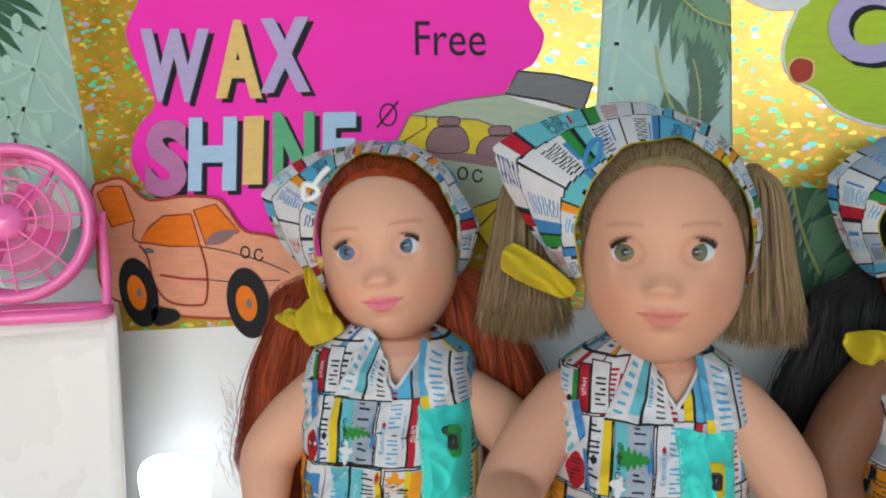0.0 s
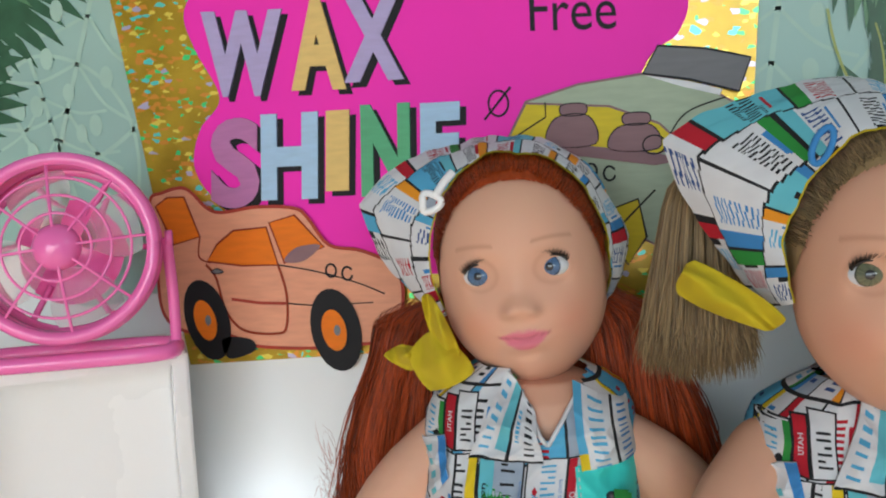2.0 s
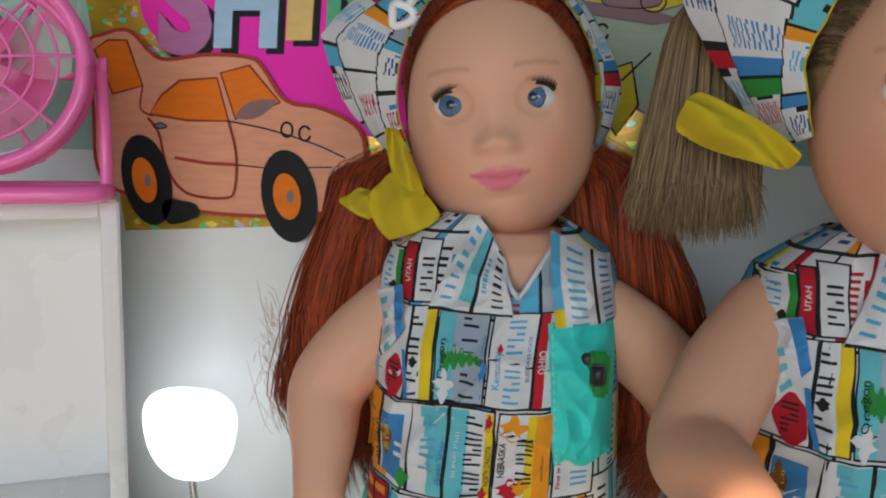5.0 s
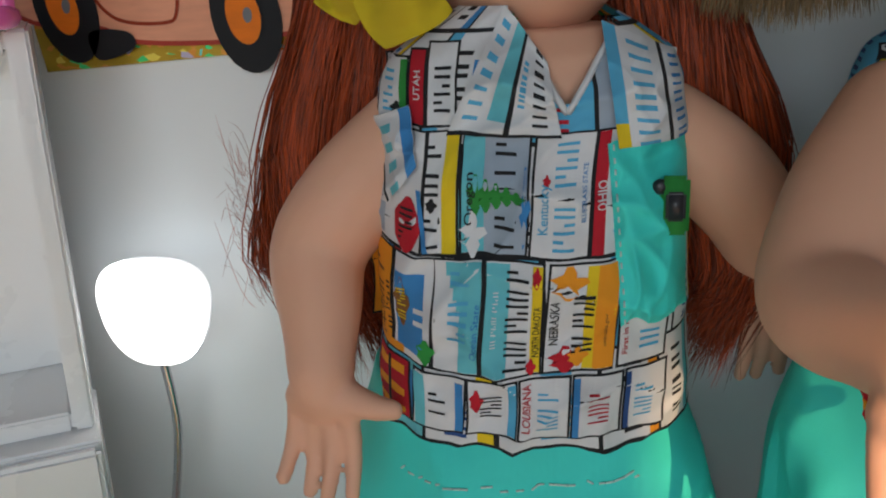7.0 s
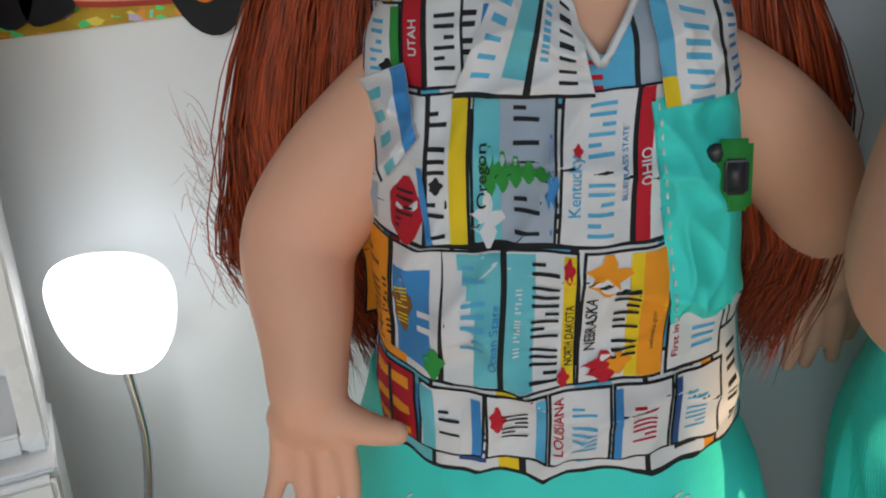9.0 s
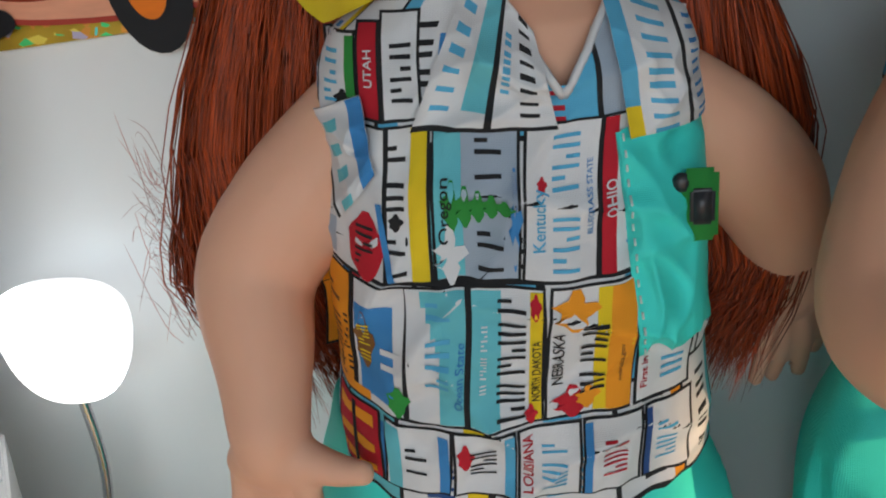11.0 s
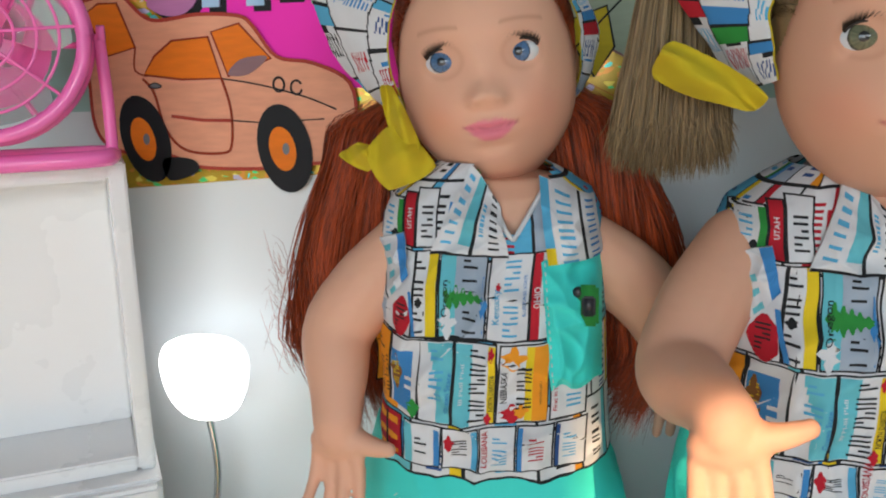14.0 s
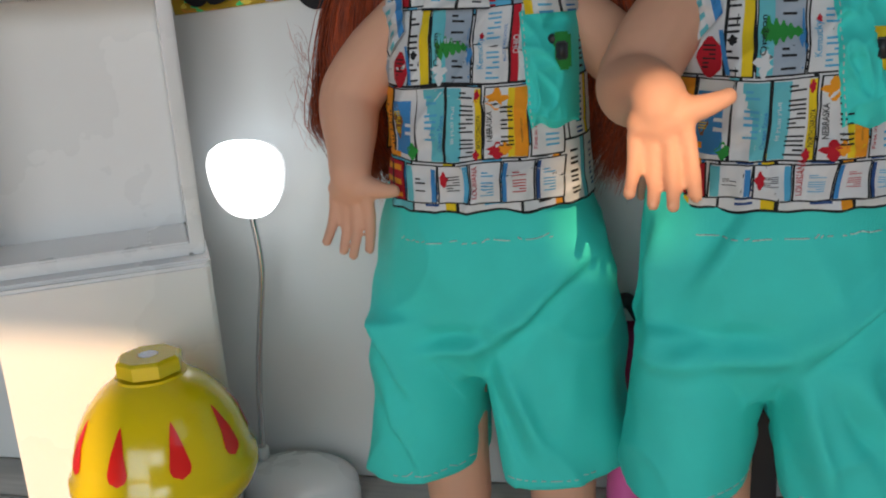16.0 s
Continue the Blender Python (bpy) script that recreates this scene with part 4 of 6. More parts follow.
def shirt(cx, cy, seed, label, pocket_x, button, hem=0.2195):
    """Sleeveless cotton blouse with a print of plates, lapels and a teal pocket."""
    ob = thing("doll_blouse", (cx, cy, 0.215), label, "blouse", "doll clothes")

    def surf(u, v):
        z = hem + (0.355 - hem) * v
        z += 0.0022 * max(0.0, 1 - v * 9) * noise.noise(Vector((u * 22, seed, 3)))
        a, bb = float(np.interp(z, ZS, AS)), float(np.interp(z, ZS, BS))
        t = -math.pi * u * 2
        s, c = math.sin(t), math.cos(t)
        x = a * math.copysign(abs(s) ** 0.8, s)
        y = bb * math.copysign(abs(c) ** 0.8, c)
        if y < 0:
            return (cx + x, front_y(x, z, cy, seed), z)
        return (cx + x, cy + y + fold(x, z, seed), z)

    def skin_gap(u, v):
        z = hem + (0.355 - hem) * v
        t = -math.pi * u * 2
        x = float(np.interp(z, ZS, AS)) * math.copysign(abs(math.sin(t)) ** 0.8, math.sin(t))
        return not (math.cos(t) < 0 and z > 0.329 and abs(x - 0.012) < (z - 0.327) * 0.62)

    b = Build()
    cloth_grid(b, surf, 220, 110, lambda u, v: plate_ink(u * 0.30 + 0.01, v * 0.1355, seed), skin_gap)
    b.make("body", ob, "white cotton printed with coloured plates")

    def sheet(b, x0, x1, z0, z1, key, off, lean=0.0):
        nu, nv = max(2, int((x1 - x0) / 0.0013) + 2), max(2, int((z1 - z0) / 0.0013) + 2)

        def fn(u, v):
            z = z0 + (z1 - z0) * v
            x, z = bend(x0 + (x1 - x0) * u + lean * (v - .5), z, seed)
            return (cx + x, front_y(x, z, cy, seed) - off, z)
        b.grid(fn, nu, nv, INK[key])

    def bars(b, n, x0, x1, z0, z1, key, off=0.0009, skip=()):
        step = (z1 - z0) / n
        for i in range(n):
            if i not in skip:
                mid, k = (x0 + x1) / 2, (i * 7 + n * 3 + seed) % 4
                sheet(b, x0, x1, z0 + step * (i + 0.11), z0 + step * (i + 0.31), key, off)
                if k != 3:
                    sheet(b, x0 if k != 1 else mid, x1 if k != 2 else mid, z0 + step * (i + 0.60), z0 + step * (i + 0.80), key, off)

    def word(b, text, xr, h, z0, z1, key, off=0.0010):
        v, f = glyphs(text, 0.01)
        pts = []
        for p, q in v:
            x, z = bend(xr - q * h, z0 + p * (z1 - z0), seed)
            pts.append((cx + x, front_y(x, z, cy, seed) - off, z))
        b.add(pts, [t[::-1] for t in f], INK[key])

    def plate(x0, x1, z0, z1, ground, draw, lean=0.0):
        b = Build()
        sheet(b, x0, x1, z0, z1, "k", 0.00035, lean)
        sheet(b, x0 + 0.0007, x1 - 0.0007, z0 + 0.0008, z1 - 0.0006, ground, 0.0006, lean)
        draw(b)
        b.make("plate_print", ob)

    def blot(b, x, z, rx, rz, key, off=0.0009, wob=0.25, n=18):
        pts = [(x, z)] + [(x + rx * math.cos(q) * (1 + wob * math.sin(5 * q + seed)), z + rz * math.sin(q) * (1 + wob * math.cos(4 * q))) for q in np.linspace(0, 2 * math.pi, n + 1)[:-1]]
        pts = [bend(p, q, seed) for p, q in pts]
        b.add([(cx + p, front_y(p, q, cy, seed) - off, q) for p, q in pts], [(0, 1 + (i + 1) % n, 1 + i) for i in range(n)], INK[key])

    A0, A1, B0, B1, C0, C1 = 0.2858, 0.3208, 0.2500, 0.2850, hem + 0.002, 0.2492

    def d_red(b):
        sheet(b, -0.0475, -0.042, A0 + .002, A0 + .012, "s", 0.0009)
        blot(b, -0.034, A0 + .008, 0.0045, 0.008, "r", wob=0.1)
        sheet(b, -0.0300, -0.0285, A0 + .001, A0 + .019, "b", 0.0011, -0.003)
        bars(b, 3, -0.0365, -0.032, A0 + .003, A0 + .014, "k", 0.0013)
    plate(-0.0486, -0.0290, A0, A1, "w", d_red)

    def d_grow(b):
        sheet(b, -0.0235, -0.0199, A0 + .0008, A1 - .0006, "y", 0.0009)
        bars(b, 6, -0.0285, -0.0245, A0 + .002, A1 - .003, "k", 0.0009, (2,))
        blot(b, -0.0266, A0 + .0148, 0.0016, 0.0018, "k")
    plate(-0.0292, -0.0192, A0, A1, "w", d_grow)

    def d_pine(b):
        sheet(b, -0.0184, -0.0128, A0 + .001, A1 - .001, "c", 0.0008)
        blot(b, -0.0158, A0 + .006, 0.0028, 0.005, "w", 0.0009, 0.5)
        blot(b, -0.0020, A0 + .014, 0.0012, 0.008, "b", 0.0009, 0.6)
        for k in range(5):
            blot(b, -0.0150 + k * 0.0027, A0 + .0170, 0.0020, 0.0048 - 0.0008 * k, "g", 0.0011 + k * .0001, 0.35)
        bars(b, 2, -0.0100, -0.0045, A0 + .002, A0 + .012, "k")
        bars(b, 2, -0.0100, -0.0045, A0 + .0225, A0 + .0325, "k")
        word(b, "Oregon", -0.0148, 0.0030, A0 + .0085, A0 + .0235, "k", 0.0013)
    plate(-0.0188, -0.0006, A0, A1, "s", d_pine)

    def d_pal(b):
        bars(b, 3, 0.0062, 0.0118, A0 + .002, A0 + .0155, "l")
        bars(b, 3, 0.0062, 0.0118, A0 + .0195, A0 + .033, "l")
        word(b, "Kentucky", 0.0055, 0.0036, A0 + .007, A0 + .021, "l")
        word(b, "BLUEGRASS STATE", 0.0146, 0.0012, A0 + .010, A0 + .026, "b")
        blot(b, 0.0040, A0 + .0215, 0.0010, 0.0016, "r")
    plate(-0.0001, 0.0162, A0, A1, "w", d_pal, 0.0006)

    def d_ohio(b):
        sheet(b, 0.0166, 0.0196, A0 + .0008, A1 - .0006, "r", 0.0009, 0.0004)
        word(b, "OHIO", 0.0198, 0.0024, A0 + .013, A0 + .021, "w", 0.0012)
        bars(b, 2, 0.0215, 0.0245, A0 + .006, A0 + .012, "l")
    plate(0.0162, 0.0275, A0, A1, "w", d_ohio, 0.0006)

    def d_luv(b):
        sheet(b, -0.0505, -0.0455, B1 - .008, B1 - .001, "k", 0.0009)
        bars(b, 6, -0.0460, -0.0415, B0 + .003, B1 - .005, "t")
        bars(b, 5, -0.0405, -0.0393, B0 + .006, B1 - .010, "k")
    plate(-0.0508, -0.0384, B0, B1, "o", d_luv, 0.0010)

    def d_shore(b):
        sheet(b, -0.0372, -0.0285, B0 + .003, B1 - .006, "b", 0.0008)
        blot(b, -0.0352, B0 + .019, 0.0022, 0.0075, "t", 0.0011)
        bars(b, 5, -0.0365, -0.0338, B0 + .013, B0 + .025, "y", 0.0013)
        blot(b, -0.0280, B0 + .005, 0.0025, 0.0035, "g", 0.0012)
        bars(b, 1, -0.0315, -0.0270, B0 + .012, B0 + .020, "w", 0.0012)
    plate(-0.0384, -0.0256, B0, B1, "w", d_shore, 0.0012)

    def d_ocean(b):
        sheet(b, -0.0185, -0.0132, B0 + .001, B1 - .001, "c", 0.0008)
        for i in range(4):
            sheet(b, -0.0195 - 0.0010 * i, -0.0183, B0 + .020 + .0032 * i, B1 - .001, "c", 0.00085)
        bars(b, 4, -0.0215, -0.0165, B0 + .010, B1 - .003, "l", 0.0011)
        word(b, "Ocean State", -0.0134, 0.0018, B0 + .006, B0 + .022, "b", 0.0012)
    plate(-0.0262, -0.0125, B0, B1, "w", d_ocean)

    def d_dakota(b):
        sheet(b, -0.0118, -0.0052, B0 + .001, B1 - .001, "c", 0.0008)
        sheet(b, 0.0014, 0.0042, B0 + .001, B1 - .001, "y", 0.0008)
        bars(b, 8, -0.0060, 0.0005, B0 + .002, B1 - .002, "k", 0.0011)
        bars(b, 9, -0.0098, -0.0084, B0 + .009, B0 + .026, "w", 0.0011)
        word(b, "NORTH DAKOTA", 0.0040, 0.0020, B0 + .006, B0 + .022, "k", 0.0012)
        blot(b, 0.0026, B1 - .004, 0.0012, 0.0024, "r", 0.0013)
        blot(b, 0.0018, B0 + .003, 0.0014, 0.0022, "r", 0.0013)
    plate(-0.0125, 0.0048, B0, B1, "w", d_dakota)

    def d_bird(b):
        sheet(b, 0.0158, 0.0236, B0 + .001, B1 - .001, "y", 0.0008)
        sheet(b, 0.0186, 0.0240, B0 + .001, B1 - .001, "o", 0.00095)
        blot(b, 0.0110, B1 - .0055, 0.0042, 0.0038, "o", 0.0011, 0.4)
        blot(b, 0.0112, B0 + .0045, 0.0042, 0.0034, "r", 0.0011, 0.35)
        blot(b, 0.0145, B0 + .0052, 0.0025, 0.0028, "o", 0.0012, 0.3)
        bars(b, 5, 0.0128, 0.0182, B0 + .006, B1 - .008, "k", 0.0013)
        word(b, "NEBRASKA", 0.0092, 0.0026, B0 + .009, B0 + .024, "k", 0.0012)
        word(b, "nebraska.gov", 0.0222, 0.0012, B0 + .008, B0 + .020, "t", 0.0012)
    plate(0.0053, 0.0246, B0, B1, "w", d_bird, 0.0010)

    def d_flight(b):
        word(b, "First in Flight", 0.0282, 0.0020, B0 + .004, B0 + .022, "r")
        bars(b, 5, 0.0310, 0.0365, B0 + .004, B1 - .004, "l")
    plate(0.0248, 0.0390, B0, B1, "w", d_flight)

    def d_plaid(b):
        for i in range(4):
            sheet(b, -0.0440, -0.0350, C0 + .002 + .0065 * i, C0 + .0045 + .0065 * i, "o", 0.0009)
        sheet(b, -0.0405, -0.0395, C0 + .001, C1 - .001, "k", 0.0011)
    plate(-0.0450, -0.0330, C0, C1, "r", d_plaid)

    def d_four(b):
        sheet(b, -0.0318, -0.0285, C0 + .001, C1 - .001, "c", 0.0009)
        bars(b, 2, -0.0275, -0.0225, C0 + .006, C1 - .006, "k")
        sheet(b, -0.0195, -0.0172, C0 + .001, C1 - .002, "b", 0.0009)
    plate(-0.0325, -0.0165, C0, C1, "w", d_four, 0.001)

    def d_amp(b):
        bars(b, 3, -0.0125, -0.0065, C0 + .006, C1 - .005, "k")
        blot(b, -0.0135, C1 - .007, 0.0018, 0.0035, "r")
        sheet(b, -0.0045, -0.0022, C0 + .001, C1 - .001, "l", 0.0009)
    plate(-0.0163, -0.0018, C0, C1, "w", d_amp)

    def d_luvu(b):
        word(b, "LOUISIANA", 0.0020, 0.0024, C0 + .003, C0 + .018, "r")
        bars(b, 4, 0.0040, 0.0100, C0 + .004, C1 - .004, "l")
    plate(-0.0016, 0.0135, C0, C1, "w", d_luvu)

    def d_jc(b):
        sheet(b, 0.0142, 0.0160, C0 + .001, C1 - .001, "b", 0.0009)
        bars(b, 4, 0.0185, 0.0240, C0 + .005, C1 - .004, "r")
    plate(0.0137, 0.0275, C0, C1, "w", d_jc)

    def d_edge(b):
        bars(b, 4, 0.0310, 0.0360, C0 + .004, C1 - .004, "l")
        sheet(b, 0.0282, 0.0296, C0 + .001, C1 - .001, "n", 0.0009)
    plate(0.0277, 0.0400, C0, C1, "w", d_edge)

    # yoke row and the printed lapels
    T0, T1 = 0.3215, 0.3415

    def d_green(b):
        sheet(b, -0.0385, -0.0362, T0 + .001, T1 - .001, "g", 0.0009)
        bars(b, 3, -0.0440, -0.0405, T0 + .003, T1 - .003, "l")
        blot(b, -0.0395, T0 + .004, 0.0022, 0.0025, "k")
    plate(-0.0465, -0.0358, T0, T1, "w", d_green)

    def d_utah(b):
        word(b, "UTAH", -0.0318, 0.0020, T0 + .008, T1 - .004, "w")
    plate(-0.0358, -0.0300, T0, T1 + .002, "r", d_utah)

    def d_she(b):
        bars(b, 3, -0.0275, -0.0225, T0 + .004, T1 - .002, "k")
    plate(-0.0300, -0.0205, T0, T1 + .004, "w", d_she)

    def lapel(name, corners, ink_at, off):
        (x00, z00), (x10, z10), (x11, z11), (x01, z01) = corners
        b = Build()

        def fn(u, v):
            x = (1 - v) * ((1 - u) * x00 + u * x10) + v * ((1 - u) * x01 + u * x11)
            z = (1 - v) * ((1 - u) * z00 + u * z10) + v * ((1 - u) * z01 + u * z11)
            lift = off * (0.55 + 0.45 * math.sin(math.pi * u) + 0.7 * noise.noise(Vector((u * 2.6, v * 2.6, seed))) + 0.5 * (1 - abs(noise.noise(Vector((u * 2 + v, v * 3, seed + 6))))) ** 4)
            return (cx + x, front_y(x, min(z, 0.353), cy, seed) - 0.0012 - lift, z)
        cloth_grid(b, fn, 56, 56, ink_at)
        back = [(p[0], p[1] + 0.0012, p[2]) for p in b.v[0]]
        n = 56
        rim = [i for i in range(n)] + [n * j + n - 1 for j in range(1, n)] + [n * (n - 1) + i for i in range(n - 2, -1, -1)] + [n * j for j in range(n - 2, 0, -1)]
        b.add(list(b.v[0]) + back, [(rim[i], rim[(i + 1) % len(rim)], rim[(i + 1) % len(rim)] + n * n, rim[i] + n * n) for i in range(len(rim))], INK["w"])
        return b.make(name, ob)

    def ink_left(u, v):
        if v < 0.03 or abs(u - 0.52) < 0.025:
            return "k"
        if u < 0.52:
            if 0.30 < u < 0.50 and v > 0.15:
                return "c"
            if 0.08 < u < 0.22 and (v * 8 % 1) < 0.36:
                return "l"
            return "w"
        if 0.58 < u < 0.66 and 0.3 < v < 0.8 and (v * 16 % 1) < 0.6:
            return "l"
        if 0.74 < u < 0.90 and (v * 8.4 % 1) < 0.36:
            return "k"
        return "w"

    def ink_right(u, v):
        if abs(u - 0.70) < 0.03:
            return "k"
        if u < 0.16:
            return "l" if v > 0.2 else "y"
        if 0.28 < u < 0.55 and (v * 9 % 1) < 0.36:
            return "l"
        if 0.80 < u < 0.95 and (v * 10 % 1) < 0.36:
            return "b"
        return "w"

    lapel("lapel", [(-0.0215, 0.3215), (0.0105, 0.3205), (0.0065, 0.3400), (-0.0055, 0.3555)], ink_left, 0.0030)
    lapel("lapel", [(0.0260, 0.3170), (0.0480, 0.3170), (0.0440, 0.3405), (0.0215, 0.3500)], ink_right, 0.0030)
    lapel("shoulder_flap", [(-0.0405, 0.3010), (-0.0300, 0.3130), (-0.0330, 0.3290), (-0.0475, 0.3235)], lambda u, v: "k" if u < 0.05 else ("b" if u > 0.72 else ("c" if 0.2 < u < 0.5 and v * 4 % 1 < 0.45 else "w")), 0.0030)
    b = Build()
    for sg in (-1, 1):
        edge = []
        for z in np.linspace(0.3268, 0.3460, 14):
            x = 0.012 + sg * (z - 0.3265) * 0.62
            edge.append((cx + x, front_y(x, min(z, 0.3545), cy, seed) - 0.0004, z))
        b.tube(edge, 0.0010, INK["w"], 8)
    b.make("neck_binding", ob)

    # pocket with a toy-car button
    b = Build()
    px0, px1 = pocket_x

    def pocket(u, v):
        x, z = px0 + (px1 - px0) * u + 0.004 * (1 - v) * (1 - u), 0.2660 + 0.0520 * v
        bulge = 0.0016 + 0.0058 * math.sin(math.pi * u) * math.sin(math.pi * min(1.0, v * 1.1)) + 0.0030 * (1 - abs(noise.noise(Vector((u * 2.6 + v, v * 3.2, seed + 3))))) ** 4 - 0.0012
        return (cx + x, front_y(min(x, 0.0475), z, cy, seed) - bulge * (0.4 if u in (0, 1) or v == 0 else 1), z + 0.0012 * math.sin(9 * u))
    b.grid(pocket, 40, 56, TEAL_CLOTH)
    pk = b.make("pocket", ob, "teal cotton patch pocket")
    b = Build()
    bx, bz, bm_ = button
    by = front_y(min(bx, 0.0475), bz, cy, seed) - 0.0085
    b.box((cx + bx - 0.0042, by, bz - 0.0085), (cx + bx + 0.0042, by + 0.003, bz + 0.0085), bm_, 0.0012)
    b.box((cx + bx - 0.0026, by - 0.0014, bz - 0.004), (cx + bx + 0.003, by, bz + 0.0045), BLACK, 0.0008)
    for s in (-1, 1):
        b.ball((cx + bx - 0.004, by + 0.0012, bz + s * 0.0055), 0.0023, BLACK, 12, 8, (1, 0.7, 1))
    b.make("car_button", pk, "plastic button shaped like a toy car")
    b = Build()
    for i in range(16):
        v = (i + .3) / 16
        for u in (0.06,):
            p, q = Vector(pocket(u, v)), Vector(pocket(u, v + 0.03))
            b.tube([p + Vector((0, -0.0004, 0)), q + Vector((0, -0.0004, 0))], 0.0003, THREAD, 5)
    b.make("stitching", ob)
    return ob


def shorts(cx, cy, seed, label, wide=1.0, hem=0.076, lift=0.0, creases=()):
    """Knee-long teal cotton shorts with running stitches at waist and hems."""
    ob = thing("doll_shorts", (cx, cy, 0.09), label, "shorts", "doll clothes")
    b = Build()

    def top(u, v):
        z = 0.136 + 0.102 * v
        a = float(np.interp(z, [0.136, 0.15, 0.168, 0.20, 0.225, 0.238], [0.046, 0.0570, 0.0600, 0.0570, 0.0515, 0.0480]))
        bb = float(np.interp(z, [0.136, 0.15, 0.168, 0.20, 0.222, 0.238], [0.030, 0.0410, 0.0470, 0.0495, 0.0455, 0.0420]))
        t = -2 * math.pi * u
        return (cx + a * math.copysign(abs(math.sin(t)) ** 0.85, math.sin(t)), cy + bb * math.cos(t), z)
    b.grid(top, 72, 16, TEAL_CLOTH, True)
    b.add([top(i / 72, 0) for i in range(72)], [tuple(range(72))], TEAL_CLOTH)
    b.add([top(i / 72, 1) for i in range(72)], [tuple(range(71, -1, -1))], TEAL_CLOTH)
    for s in (-1, 1):
        b.tube([(cx + s * q, cy - 0.002, z) for q, z in ((0.0350, hem), (0.0335, 0.105), (0.0312, 0.14), (0.030, 0.17))], [0.0270, 0.0275, 0.0288, 0.0280], TEAL_CLOTH, 36, True, 1.58)
    v, f = fused(b, 0.0022, 14)
    out = []
    for x, y, z in v:
        dx, dy = x - cx, y - cy
        r = math.hypot(dx, dy) + 1e-9
        k = 0.0036 * noise.noise(Vector((x * 26 + seed, y * 26, z * 22))) + 0.0012 * noise.noise(Vector((x * 70, y * 70, z * 30 + seed))) + 0.0026 * (1 - abs(noise.noise(Vector((x * 19 + z * 8, y * 10 + seed, z * 17 - x * 9))))) ** 6
        k -= 0.0030 * math.exp(-((dx - 0.002) / 0.0040) ** 2) * math.exp(-((z - 0.150) / 0.022) ** 2) * (1 if dy < 0 else 0.3)
        if dy < 0:
            for x0, z0, x1, z1, w, amp in creases:
                ux, uz = x1 - x0, z1 - z0
                ln = math.hypot(ux, uz)
                t = ((dx - x0) * ux + (z - z0) * uz) / ln ** 2
                if -0.25 < t < 1.25:
                    d = ((dx - x0) * uz - (z - z0) * ux) / ln
                    k += 1.5 * amp * (math.exp(-(d / w) ** 2) - 0.8 * math.exp(-((d - 1.7 * w) / w) ** 2)) * max(0.0, math.sin(math.pi * (t + 0.25) / 1.5))
        k += 0.0016 * math.exp(-((z - 0.232) / 0.012) ** 2) * math.sin(180 * dx + seed)
        flare = 1.0 + 0.05 * max(0.0, (0.12 - z) / 0.03)
        out.append((cx + dx * flare * wide * (1 + k / r), cy + dy * (1 + k / r), z + lift * min(1.0, max(0.0, (z - 0.15) / 0.08))))
    sb = Build()
    sb.add(out, f, TEAL_CLOTH)
    sb.make("body", ob)
    b = Build()
    pts = np.array(out)
    fr = pts[pts[:, 1] < cy]

    def surface(x, z):
        d = (fr[:, 0] - x) ** 2 + (fr[:, 2] - z) ** 2
        return fr[np.argmin(d)]
    for i in range(26):
        x = cx - 0.038 + 0.074 * i / 25
        if noise.noise(Vector((i * 0.7, seed, 0))) > -0.25:
            p, q = surface(x, 0.2130 + lift * 0.55), surface(x + 0.0022, 0.2132 + lift * 0.55)
            b.tube([p - np.array((0, .0004, 0)), q - np.array((0, .0004, 0))], 0.00035, THREAD, 5)
    b.make("waist_stitching", ob, "pale running stitches")
    for s in (-1, 1):
        b = Build()
        for i in range(11):
            x = cx + s * 0.031 - 0.021 + 0.042 * i / 10
            p, q = surface(x, hem + 0.0075), surface(x + 0.0026, hem + 0.0075)
            b.tube([p - np.array((0, .0004, 0)), q - np.array((0, .0004, 0))], 0.00035, THREAD, 5)
        b.make("hem_stitching", ob, "pale running stitches")
    return ob


